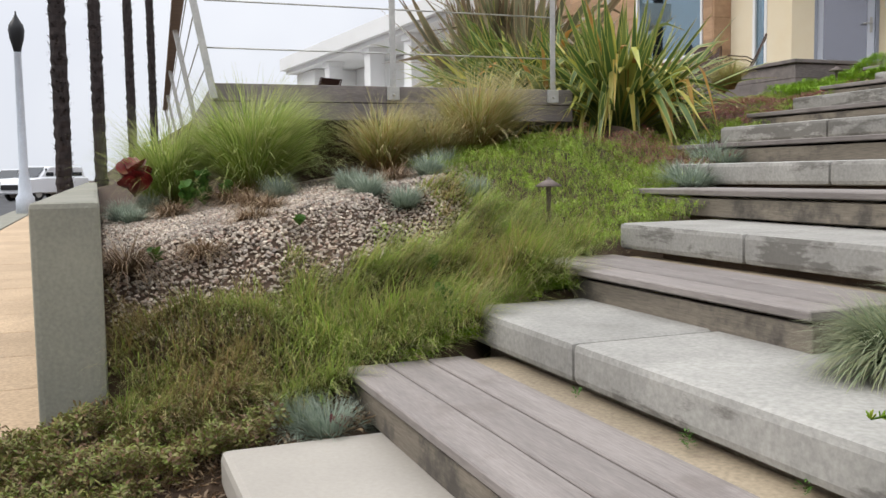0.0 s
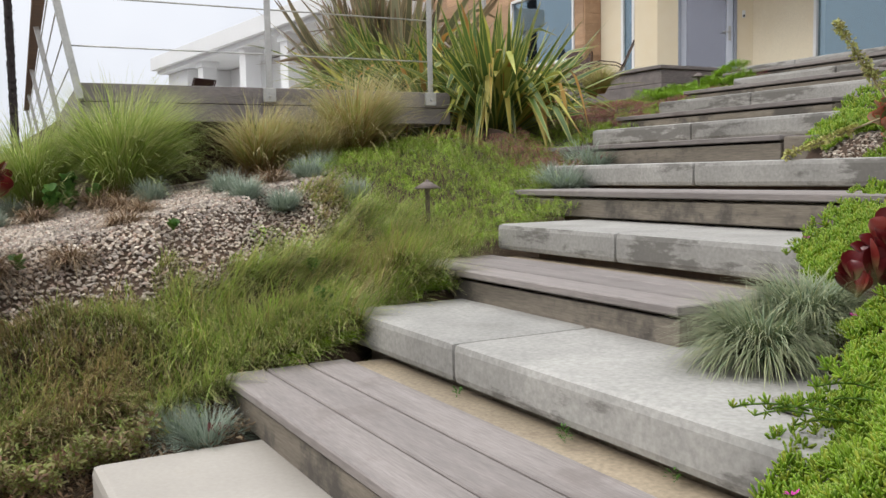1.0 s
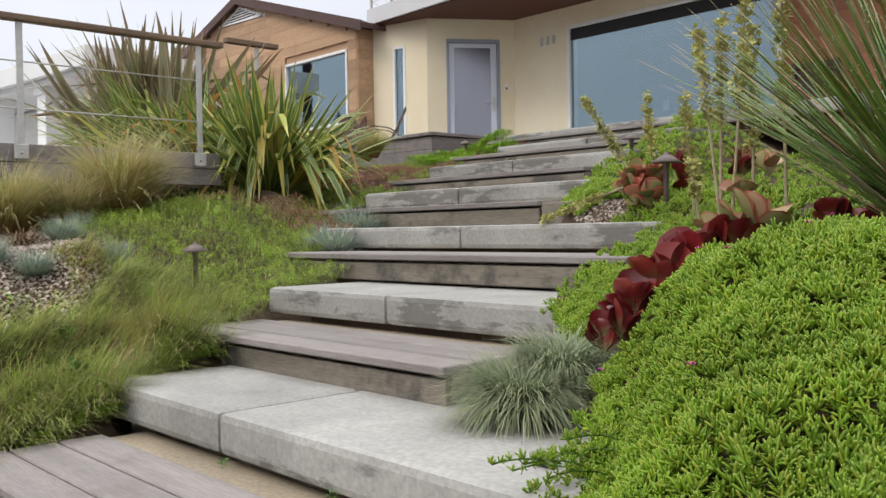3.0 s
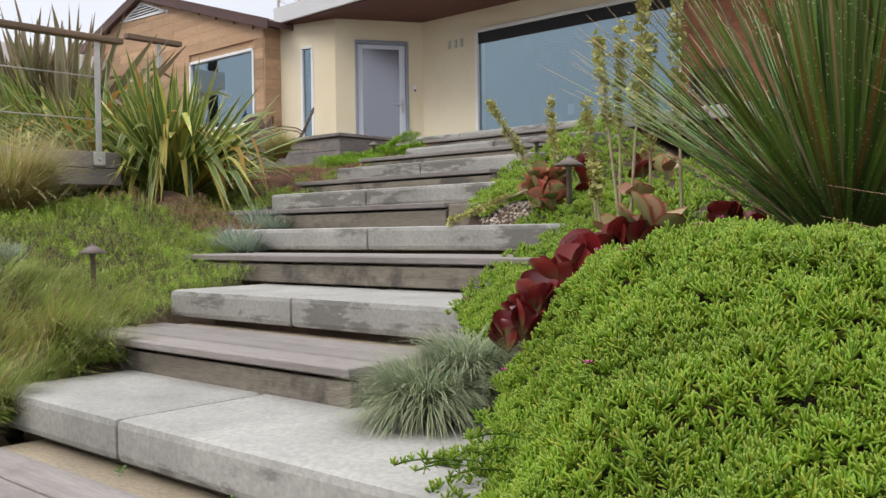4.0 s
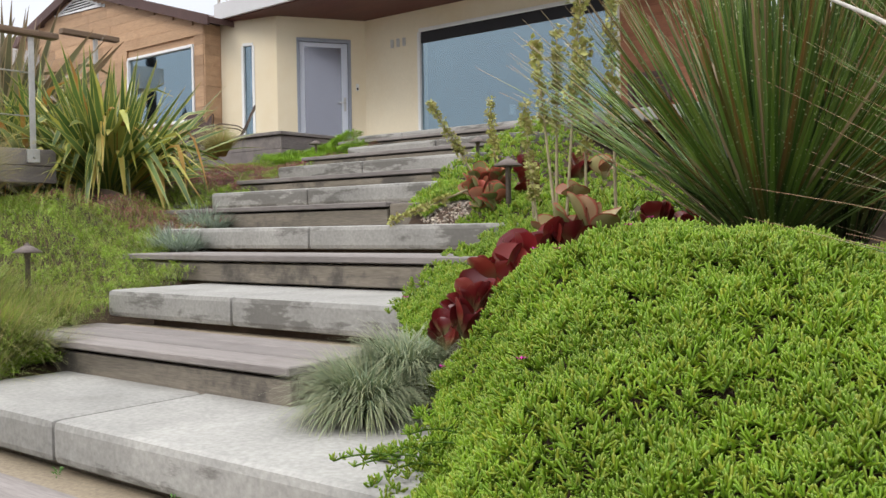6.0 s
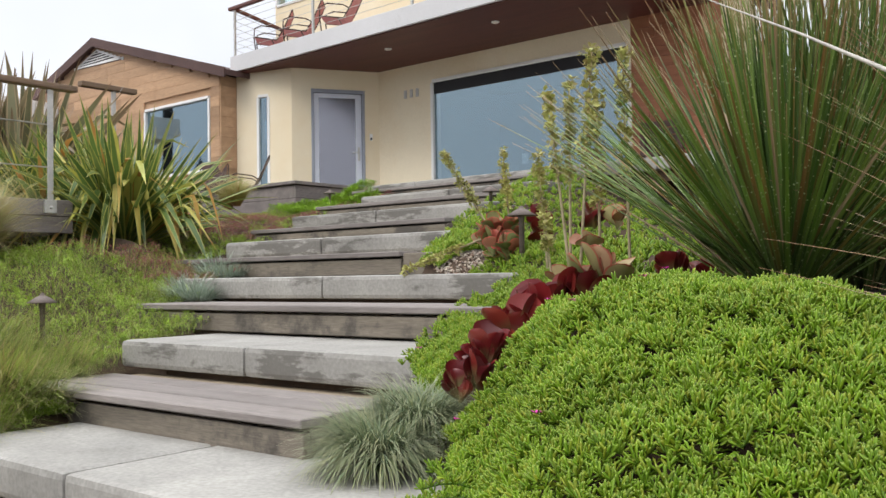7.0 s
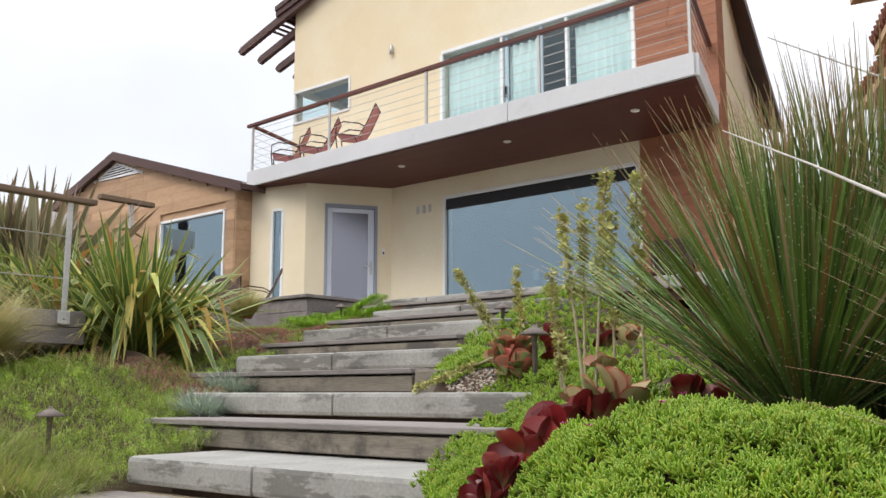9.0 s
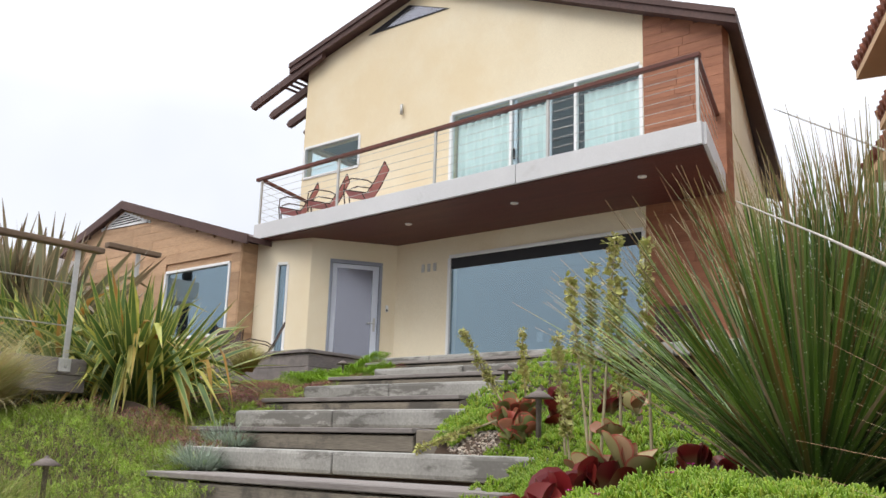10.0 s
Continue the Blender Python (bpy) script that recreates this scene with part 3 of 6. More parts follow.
def wall_with_holes(name, x0, x1, z0, z1, y, thick, holes, mat, parent, label=""):
    """A wall along x with its face at y; holes (x0, x1, z0, z1) go right through it."""
    xs = sorted({x0, x1, *[h[0] for h in holes], *[h[1] for h in holes]})
    zs = sorted({z0, z1, *[h[2] for h in holes], *[h[3] for h in holes]})
    bm = bmesh.new()
    solid = {}
    for i in range(len(xs) - 1):
        for j in range(len(zs) - 1):
            cx, cz = (xs[i] + xs[i + 1]) / 2, (zs[j] + zs[j + 1]) / 2
            solid[i, j] = not any(h[0] < cx < h[1] and h[2] < cz < h[3] for h in holes)
    vert = {}

    def v(i, j, d):
        if (i, j, d) not in vert:
            vert[i, j, d] = bm.verts.new((xs[i], y + d * thick, zs[j]))
        return vert[i, j, d]
    for (i, j), ok in solid.items():
        if not ok:
            continue
        bm.faces.new((v(i, j, 0), v(i + 1, j, 0), v(i + 1, j + 1, 0), v(i, j + 1, 0)))
        bm.faces.new((v(i, j, 1), v(i, j + 1, 1), v(i + 1, j + 1, 1), v(i + 1, j, 1)))
        for (di, dj), (a, b) in {(-1, 0): ((i, j), (i, j + 1)), (1, 0): ((i + 1, j + 1), (i + 1, j)), (0, -1): ((i + 1, j), (i, j)), (0, 1): ((i, j + 1), (i + 1, j + 1))}.items():
            if not solid.get((i + di, j + dj), False):
                bm.faces.new((v(*a, 0), v(*b, 0), v(*b, 1), v(*a, 1)))
    return part(name, bm, mat, parent, label)


def window(parent, x0, x1, z0, z1, y, frame=0.05, proud=0.02, pane=GLASS, bars=(), name="window", frame_mat=WHITE, shade=0.0, label="", depth=0.07):
    w = part(name, box((x0 - 0.01, y - proud, z0 - frame + 0.012), (x1 + 0.01, y + depth, z0 + 0.012), 0.004), frame_mat, parent, label)
    part("window_frame", box((x0 - 0.01, y - proud, z1 - 0.012), (x1 + 0.01, y + depth, z1 + frame - 0.012), 0.004), frame_mat, w)
    part("window_frame", box((x0 - frame + 0.012, y - proud, z0 + 0.014), (x0 + 0.012, y + depth, z1 - 0.014), 0.004), frame_mat, w)
    part("window_frame", box((x1 - 0.012, y - proud, z0 + 0.014), (x1 + frame - 0.012, y + depth, z1 - 0.014), 0.004), frame_mat, w)
    edges = [x0, *bars, x1]
    for b in bars:
        part("mullion", box((b - 0.025, y - 0.005, z0 + 0.014), (b + 0.025, y + depth, z1 - 0.014), 0.003), frame_mat, w)
    for a, b in zip(edges, edges[1:]):
        g = part("pane", box((a + 0.014, y + 0.03, z0 + 0.014), (b - 0.014, y + 0.038, z1 - 0.014), 0), pane, w)
        g.visible_shadow = False
    # height of a plain black band across the top of the opening
    if shade:
        part("top_band", box((x0 + 0.014, y + 0.012, z1 - shade), (x1 - 0.014, y + 0.026, z1 - 0.014), 0.002), BLACK, w, "black band across the top of the window")
    return w


# ground floor: window wall, angled door wall, left wall
WIN = (-9.71, -6.06, 2.4, 4.21)
wall_with_holes("wall", -10.96, -5.998, 1.9, SZ, WY, 0.2, [WIN], STUCCO, house)
window(house, *WIN, WY, 0.055, 0.02, GLASS, (), "picture_window", WHITE, 0.2, "wide picture window with white frame")
card = part("paper_card", box((-7.95, WY + 0.05, 2.66), (-7.84, WY + 0.056, 2.82), 0.001), WHITE, house, "small white card standing inside the window")
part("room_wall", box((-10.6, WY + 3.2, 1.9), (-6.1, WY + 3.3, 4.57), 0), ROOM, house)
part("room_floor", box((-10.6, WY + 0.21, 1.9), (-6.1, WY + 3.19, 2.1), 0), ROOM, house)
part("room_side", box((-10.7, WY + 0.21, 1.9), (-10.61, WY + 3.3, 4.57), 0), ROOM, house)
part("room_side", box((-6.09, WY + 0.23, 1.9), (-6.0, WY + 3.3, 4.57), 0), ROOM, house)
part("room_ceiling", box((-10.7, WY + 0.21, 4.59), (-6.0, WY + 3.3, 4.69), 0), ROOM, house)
C1, C2, C0 = Vector((-11.81, 10.45, 0)), Vector((-10.96, WY, 0)), Vector((-12.95, 10.17, 0))


def along(a, b):
    """Frame of a wall that runs from a to b: x along it, y into the house."""
    d = (b - a).normalized()
    return Matrix(((d.x, -d.y, 0, a.x), (d.y, d.x, 0, a.y), (0, 0, 1, 0), (0, 0, 0, 1))), (b - a).length


def moved(ob, m):
    """Shift a part and its pieces, built flat at the origin, into a wall's frame."""
    ob.matrix_parent_inverse = ob.matrix_parent_inverse @ m
    return ob


mD, lD = along(C1, C2)
DOOR = (0.37, 1.262, 2.08, 4.175)
moved(wall_with_holes("wall", 0, lD, 1.9, SZ, 0, 0.2, [DOOR], STUCCO, house), mD)
door = moved(part("door", box((DOOR[0] - 0.03, -0.02, 4.163), (DOOR[1] + 0.03, 0.1, 4.222), 0.004), DOOR_TRIM, house, "pale grey aluminium glass entrance door"), mD)
part("door_frame", box((DOOR[0] - 0.03, -0.02, 2.09), (DOOR[0] + 0.02, 0.1, 4.161), 0.004), DOOR_TRIM, door)
part("door_frame", box((DOOR[1] - 0.02, -0.02, 2.09), (DOOR[1] + 0.03, 0.1, 4.161), 0.004), DOOR_TRIM, door)
lo, hi = DOOR[0] + 0.024, DOOR[1] - 0.024
part("stile", box((lo, 0.03, 2.1), (lo + 0.085, 0.075, 4.155), 0.004), FRAME, door)
part("stile", box((hi - 0.105, 0.03, 2.1), (hi, 0.075, 4.155), 0.004), FRAME, door)
part("door_rail", box((lo + 0.088, 0.03, 4.085), (hi - 0.108, 0.075, 4.155), 0.004), FRAME, door)
part("door_rail", box((lo + 0.088, 0.03, 2.1), (hi - 0.108, 0.075, 2.3), 0.004), FRAME, door)
g = part("pane", box((lo + 0.088, 0.048, 2.3), (hi - 0.108, 0.056, 4.085), 0), DOOR_GLASS, door)
g.visible_shadow = False
part("handle_plate", box((hi - 0.075, 0.018, 2.98), (hi - 0.035, 0.028, 3.22), 0.003), STEEL, door)
part("handle", tube([(hi - 0.055, 0.02, 3.12), (hi - 0.055, -0.03, 3.12), (hi - 0.18, -0.03, 3.12)], 0.01), STEEL, door, "steel lever handle")
part("room_wall", box((0.2, 0.9, 1.9), (1.4, 0.95, 4.58), 0), ROOM, house).matrix_parent_inverse @= mD
bell = moved(part("doorbell", box((1.375, -0.025, 3.34), (1.425, -0.002, 3.46), 0.006), WHITE, house), mD)
part("button", box((1.385, -0.03, 3.35), (1.415, -0.026, 3.39), 0.002), BLACK, bell)
mL, lL = along(C0, C1)
SLIM = (0.475, 0.675, 2.2, 4.125)
moved(wall_with_holes("wall", 0, lL, 1.9, SZ, 0, 0.2, [SLIM], STUCCO, house), mL)
moved(window(house, *SLIM, 0, 0.05, 0.012, GLASS, (), "slim_window", WHITE, 0, "tall slim window with white frame"), mL)
part("room_wall", box((0.2, 0.6, 1.9), (1.0, 0.65, 4.58), 0), DARK, house).matrix_parent_inverse @= mL
# house number turned into plain bars
for i in range(3):
    part("number_bar", box((-10.345 + i * 0.135, WY - 0.025, 4.01), (-10.285 + i * 0.135, WY - 0.003, 4.15), 0.004), STEEL, house, "small grey metal number bar")

# bench against the red siding
bench = thing("wooden_bench", (-5.55, 11.45, 2.07), "dark brown slatted wooden bench against the red siding", "bench")
for i in range(4):
    part("seat_slat", box((-5.85, 11.3 + i * 0.1, 2.52), (-5.2, 11.39 + i * 0.1, 2.55), 0.004), ROOF_TRIM, bench)
for i in range(4):
    part("back_slat", box((-5.85, 11.69 + i * 0.008, 2.62 + i * 0.11), (-5.2, 11.71 + i * 0.008, 2.71 + i * 0.11), 0.004), ROOF_TRIM, bench)
for x in (-5.84, -5.27):
    part("front_leg", box((x, 11.3, 2.07), (x + 0.06, 11.36, 2.52), 0.004), ROOF_TRIM, bench)
    part("rear_leg", box((x, 11.64, 2.07), (x + 0.06, 11.688, 3.04), 0.004), ROOF_TRIM, bench)

# balcony: its front runs a little askew to the house
BX0, BX1 = -12.95, -4.22
BK0, BK1 = -13.42, -4.82  # the ends where they meet the upper wall


def by(x):
    return 10.09 - 0.041 * (x - BX0)


def balcony_plate(name, z, thick, mat, inset=0.0, label=""):
    outline = [(BX0 + inset, by(BX0) + inset, z), (BX1 - inset, by(BX1) + inset, z), (BK1, WY - 0.003, z), (BK0, WY - 0.003, z)]
    return part(name, prism(outline, (0, 0, thick)), mat, house, label)


def front_bar(name, x0, x1, z0, z1, d0, d1, mat, parent, label=""):
    """A bar along the balcony's front, d0 to d1 behind its edge."""
    outline = [(x0, by(x0) + d0, z0), (x1, by(x1) + d0, z0), (x1, by(x1) + d1, z0), (x0, by(x0) + d1, z0)]
    return part(name, prism(outline, (0, 0, z1 - z0), 0.004), mat, parent, label)


def end_bar(name, x, bk, w, z0, z1, mat, parent):
    """A bar along one of the balcony's ends, back to the wall."""
    y = by(x)
    outline = [(x, y, z0), (x + w, y, z0), (bk + w, WY - 0.01, z0), (bk, WY - 0.01, z0)]
    return part(name, prism(outline, (0, 0, z1 - z0), 0.003), mat, parent)


balcony_plate("balcony_slab", SZ + 0.02, FZ - SZ - 0.05, FASCIA, 0.01)
front_bar("fascia", BX0 - 0.01, -6.985, SZ, FZ, -0.05, -0.002, FASCIA, house)
front_bar("fascia", -6.975, BX1 + 0.01, SZ, FZ, -0.05, -0.002, FASCIA, house)
end_bar("side_fascia", BX1 + 0.002, BK1 + 0.002, 0.048, SZ, FZ, FASCIA, house)
end_bar("side_fascia", BX0 - 0.05, BK0 - 0.05, 0.048, SZ, FZ, FASCIA, house)
balcony_plate("soffit", SZ - 0.02, 0.036, SOFFIT, 0.0, "dark red-brown timber soffit")
LAMP_GLOW = material("downlight_lens", (0.8, 0.75, 0.68), 0.4)
for x, y in ((-9.7, 10.63), (-7.52, 10.54), (-5.36, 10.4)):
    d = part("downlight", lathe([(0.06, 0), (0.06, 0.012), (0.045, 0.014)], 14, (x, y, SZ - 0.034)), WHITE, house)
    part("lens", lathe([(0.04, 0), (0.038, 0.006)], 12, (x, y, SZ - 0.042)), LAMP_GLOW, d)

brail = thing("balcony_railing", (-8.6, by(-8.6), FZ), "balcony railing with red-brown rail, steel posts and thin cables", "railing")
RZ = 5.72
front_bar("handrail", BX0 - 0.09, BX1 + 0.0, RZ, RZ + 0.055, -0.03, 0.05, RED_RAIL, brail)
for x, bk in ((BX0 - 0.02, BK0 - 0.02), (BX1 - 0.09, BK1 - 0.09)):
    end_bar("end_handrail", x, bk, 0.08, RZ + 0.004, RZ + 0.05, RED_RAIL, brail)
POSTS = (BX0 + 0.05, -10.78, -8.57, -6.48, BX1 - 0.05)
for x in POSTS:
    p = part("post", box((x - 0.02, by(x) - 0.0, FZ - 0.02), (x + 0.02, by(x) + 0.035, RZ), 0.003), STEEL, brail)
    part("foot_plate", box((x - 0.05, by(x) - 0.02, FZ + 0.002), (x + 0.05, by(x) + 0.07, FZ + 0.012), 0.002), STEEL, p)
for i in range(6):
    z = FZ + 0.13 + i * 0.13
    part("cable", tube([(BX0 + 0.05, by(BX0) + 0.018, z), (BX1 - 0.05, by(BX1) + 0.018, z)], 0.0045, 5), STEEL, brail)
    for xa, bk in ((BX0 + 0.05, BK0 + 0.05), (BX1 - 0.05, BK1 - 0.05)):
        part("end_cable", tube([(xa, by(xa) + 0.018, z), (bk, WY, z)], 0.0045, 5), STEEL, brail)

# upper storey
PEAK, LE, RE = (-10.39, 9.55), (-13.72, 8.74), (-4.74, 7.1)


def roof_z(x):
    a, b = (LE, PEAK) if x < PEAK[0] else (PEAK, RE)
    return a[1] + (b[1] - a[1]) * (x - a[0]) / (b[0] - a[0])


SLIDE, UPW = (-9.76, -6.06, 4.92, 6.83), (-13.66, -12.1, 6.31, 6.94)
wall_with_holes("wall", LE[0], -6.0, SZ, 7.04, WY, 0.2, [SLIDE, UPW], STUCCO, house)
part("gable_wall", prism([(LE[0], WY, 7.04), (-6.0, WY, 7.04), (-6.0, WY, roof_z(-6.0)), (PEAK[0], WY, PEAK[1]), (LE[0], WY, LE[1])], (0, 0.2, 0)), STUCCO, house)
part("backing_wall", prism([(-5.998, WY + 0.02, 1.9), (RE[0], WY + 0.02, 1.9), (RE[0], WY + 0.02, RE[1]), (-5.998, WY + 0.02, roof_z(-6.0))], (0, 0.2, 0)), RED_SIDING, house)
z = 2.0
while z < 7.5:
    top = min(z + 0.1485, 7.6)
    xr = RE[0] if z + 0.03 < RE[1] else RE[0] - (z + 0.03 - RE[1]) / 0.414
    if xr > -5.9:
        cut = -5.998 + random.uniform(0.2, 0.8) * (xr + 5.998)
        for a, b in ((-5.998, cut - 0.002), (cut + 0.002, xr)):
            part("siding_board", box((a, WY - 0.012 - random.uniform(0, 0.004), z), (b, WY + 0.018, top), 0.003), RED_SIDING, house)
    z += 0.15
part("side_wall", prism([(RE[0] - 0.2, WY + 0.22, 1.9), (RE[0], WY + 0.22, 1.9), (RE[0] - 3.0, WY + 10, 1.9), (RE[0] - 3.2, WY + 10, 1.9)], (0, 0, RE[1] - 1.9)), STUCCO, house)
# flank with the glass that turns the corner of the upper window
for lo, hi in (((LE[0], WY + 0.2, SZ), (LE[0] + 0.2, WY + 9, UPW[2])), ((LE[0], WY + 0.2, UPW[3]), (LE[0] + 0.2, WY + 9, LE[1] - 0.02)), ((LE[0], WY + 1.9, UPW[2] + 0.002), (LE[0] + 0.2, WY + 9, UPW[3] - 0.002))):
    part("side_wall", box(lo, hi, 0), STUCCO, house)
g = part("corner_pane", box((LE[0] + 0.05, WY + 0.21, UPW[2] + 0.004), (LE[0] + 0.058, WY + 1.89, UPW[3] - 0.004), 0), CLEAR, house)
g.visible_shadow = False
part("back_wall", box((LE[0], WY + 9, 1.9), (RE[0] - 2.8, WY + 9.2, 7.0), 0), STUCCO, house)
# corner trim band, sliding door, curtains
win = window(house, *SLIDE, WY, 0.06, 0.02, CLEAR, (-8.48, -7.21), "sliding_door", WHITE, 0, "white-framed sliding glass door with curtains drawn")


def curtain(x0, x1, z0, z1, y, parent):
    n = int((x1 - x0) / 0.02)
    V = [(x0 + (x1 - x0) * i / n, y + 0.035 * math.sin(i * 0.02 * 44 + 0.8 * math.sin(i * 0.21)), zz) for zz in (z0, z1) for i in range(n + 1)]
    F = [(i, i + 1, n + 2 + i, n + 1 + i) for i in range(n)]
    bm = bmesh.new()
    vs = [bm.verts.new(v) for v in V]
    for f in F:
        bm.faces.new([vs[k] for k in f]).smooth = True
    ob = part("curtain", bm, CURTAIN, parent, "pale sea-green curtain in folds")
    mod = ob.modifiers.new("thick", "SOLIDIFY")
    mod.thickness = 0.006


for a, b in ((-9.72, -8.52), (-8.4, -7.76), (-7.12, -6.1)):
    curtain(a, b, 4.95, 6.66, WY + 0.14, win)
part("sliding_stile", box((-7.75, WY + 0.042, 4.94), (-7.69, WY + 0.075, 6.81), 0.003), FRAME, win)
part("sliding_stile", box((-8.44, WY + 0.042, 4.94), (-8.38, WY + 0.075, 6.81), 0.003), FRAME, win)
part("pull_handle", box((-8.425, WY - 0.004, 5.75), (-8.395, WY + 0.028, 5.95), 0.006), BLACK, win)
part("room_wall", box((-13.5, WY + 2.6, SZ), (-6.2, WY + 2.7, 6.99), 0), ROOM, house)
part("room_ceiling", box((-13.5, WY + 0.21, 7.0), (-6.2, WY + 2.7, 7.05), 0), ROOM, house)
window(house, *UPW, WY, 0.05, 0.02, CLEAR, (), "upper_window", WHITE, 0, "upper corner window with white frame")
# gable vent window
gab = part("gable_window", prism([(-12.0, WY - 0.012, 9.0), (-9.9, WY - 0.012, 8.96), (-10.92, WY - 0.012, 9.34)], (0, 0.01, 0)), BLACK, house, "small dark triangular gable window")
part("pane", prism([(-11.45, WY - 0.02, 9.02), (-10.02, WY - 0.02, 8.985), (-10.86, WY - 0.02, 9.3)], (0, 0.006, 0)), DOOR_GLASS, gab)
wlamp = part("wall_lamp", tube([(-10.96, WY - 0.05, 7.1), (-10.96, WY - 0.05, 7.29)], 0.03, 10), STEEL, house, "small steel wall lamp")
# roof: two slopes with thick brown edge boards
OV = 0.2
BACK = -0.27  # sideways run of the house's flank for each metre inwards


def roof_side(a, b, name, overhang, y0=WY - OV, y1=WY + 9.5, thick=0.16):
    ax, az = a
    bx, bz = b
    s = (bz - az) / (bx - ax)
    bx2, bz2 = bx + overhang, bz + overhang * s
    part(name, prism([(ax, y0, az + 0.02), (bx2, y0, bz2 + 0.02), (bx2, y0, bz2 + 0.02 + thick), (ax, y0, az + 0.02 + thick)], (BACK * (y1 - y0), y1 - y0, 0)), ROOF_TRIM, house)
    part("barge_board", prism([(ax, y0 - 0.04, az - 0.02), (bx2, y0 - 0.04, bz2 - 0.02), (bx2, y0 - 0.04, bz2 + 0.17), (ax, y0 - 0.04, az + 0.17)], (0, 0.038, 0)), ROOF_TRIM, house)
    part("edge_strip", prism([(ax, y0 - 0.07, az + 0.1), (bx2 - 0.0, y0 - 0.07, bz2 + 0.1), (bx2, y0 - 0.07, bz2 + 0.2), (ax, y0 - 0.07, az + 0.2)], (0, 0.028, 0)), ROOF_TRIM, house)


roof_side(PEAK, LE, "roof", -0.35)
roof_side(PEAK, RE, "roof", 0.3)
# open rafters at the low side
for i in range(5):
    y, x = WY - OV + i * 0.6, LE[0] - 0.3 - i * 0.1
    s = (PEAK[1] - LE[1]) / (PEAK[0] - LE[0])
    part("rafter_tail", prism([(x + 0.9, y, LE[1] + 0.02), (x - 1.25, y, LE[1] - 0.31 - 1.3 * s), (x - 1.33, y, LE[1] - 0.22 - 1.3 * s), (x - 1.25, y, LE[1] - 0.14 - 1.3 * s), (x + 0.9, y, LE[1] + 0.2)], (0, 0.1, 0)), ROOF_TRIM, house)
for i in range(5):
    x = LE[0] - 0.28 - i * 0.15
    part("batten", box((x, WY - OV + 0.12, LE[1] - 0.06 - (i * 0.15) * 0.23), (x + 0.05, WY + 2.2, LE[1] - 0.02 - (i * 0.15) * 0.23), 0.003), ROOF_TRIM, house)

# ---- cedar-clad wing ----
GY = 9.83
wing = thing("cedar_wing", (-17, GY, LZ), "single-storey wing clad in honey cedar boards under a brown gable", "house wing", kind="structure")
GP, GL, GR = (-16.95, 5.72), (-21.0, 4.4), (-12.96, 4.53)
GW = (-15.27, -13.3, 2.88, 4.16)
wall_with_holes("wall", GL[0], GR[0] - 0.03, 1.9, 4.3, GY + 0.03, 0.15, [GW], SIDING, wing)
part("gable_wall", prism([(GL[0], GY + 0.03, 4.3), (GR[0] - 0.03, GY + 0.03, 4.3), (GR[0] - 0.03, GY + 0.03, GR[1]), (GP[0], GY + 0.03, GP[1]), (GL[0], GY + 0.03, GL[1])], (0, 0.15, 0)), SIDING, wing)
z = 2.0
while z < 5.75:
    top = z + 0.1785

    def lim(zz):
        if zz <= GR[1]:
            return GL[0], GR[0] - 0.03
        return GP[0] - (GP[1] - zz) / 0.332, GP[0] + (GP[1] - zz) / 0.32
    a0, b0 = lim(z + 0.03)
    a0 = max(a0, -19.5)
    spans = [(a0, b0)]
    if top > GW[2] - 0.03 and z < GW[3] + 0.03:
        spans = [(a0, GW[0] - 0.05), (GW[1] + 0.05, b0)]
    for a, b in spans:
        if b - a < 0.05:
            continue
        cuts = [a] + ([a + (b - a) * random.uniform(0.25, 0.75)] if b - a > 1 else []) + [b]
        for p, q in zip(cuts, cuts[1:]):
            part("siding_board", box((p + 0.001, GY - 0.006 - random.uniform(0, 0.006), z), (q - 0.001, GY + 0.028, top), 0.003), SIDING, wing)
    z += 0.18
z = 2.0
while z < 4.4:
    part("siding_board", box((GR[0] - 0.028, GY, z), (GR[0], 10.2, z + 0.1785), 0.003), SIDING, wing)
    z += 0.18
window(wing, *GW, GY, 0.05, 0.025, GLASS, (), "window", WHITE, 0, "white-framed window")
part("room_wall", box((-19.5, GY + 0.9, 1.9), (-13.1, GY + 1.0, 4.4), 0), ROOM, wing)
for a, b, o in ((GP, GR, 0.42), (GP, GL, -0.42)):
    s = (b[1] - a[1]) / (b[0] - a[0])
    bx, bz = b[0] + (o if o < 0 else 0.3), b[1] + (o if o < 0 else 0.3) * s
    part("roof", prism([(a[0], GY - 0.12, a[1] + 0.02), (bx, GY - 0.12, bz + 0.02), (bx, GY - 0.12, bz + 0.12), (a[0], GY - 0.12, a[1] + 0.12)], (0, 6, 0)), ROOF_TRIM, wing)
    part("barge_board", prism([(a[0], GY - 0.16, a[1] - 0.03), (bx, GY - 0.16, bz - 0.03), (bx, GY - 0.16, bz + 0.15), (a[0], GY - 0.16, a[1] + 0.15)], (0, 0.036, 0)), ROOF_TRIM, wing)
# flat black sheet paints the shade between the louvres
vent = part("gable_vent", prism([(-17.8, GY - 0.014, 5.36), (-16.0, GY - 0.014, 5.3), (-17.02, GY - 0.014, 5.66)], (0, 0.006, 0)), DARK, wing, "triangular louvred gable vent")
V1, V2, V3 = Vector((-17.86, GY - 0.03, 5.37)), Vector((-16.0, GY - 0.03, 5.31)), Vector((-16.99, GY - 0.03, 5.66))
for p, q in ((V1, V2), (V2, V3), (V3, V1)):
    side = (q - p).normalized().cross(Vector((0, 1, 0))) * 0.035
    part("vent_frame", prism([p, q, q + side, p + side], (0, 0.014, 0)), WHITE, vent)
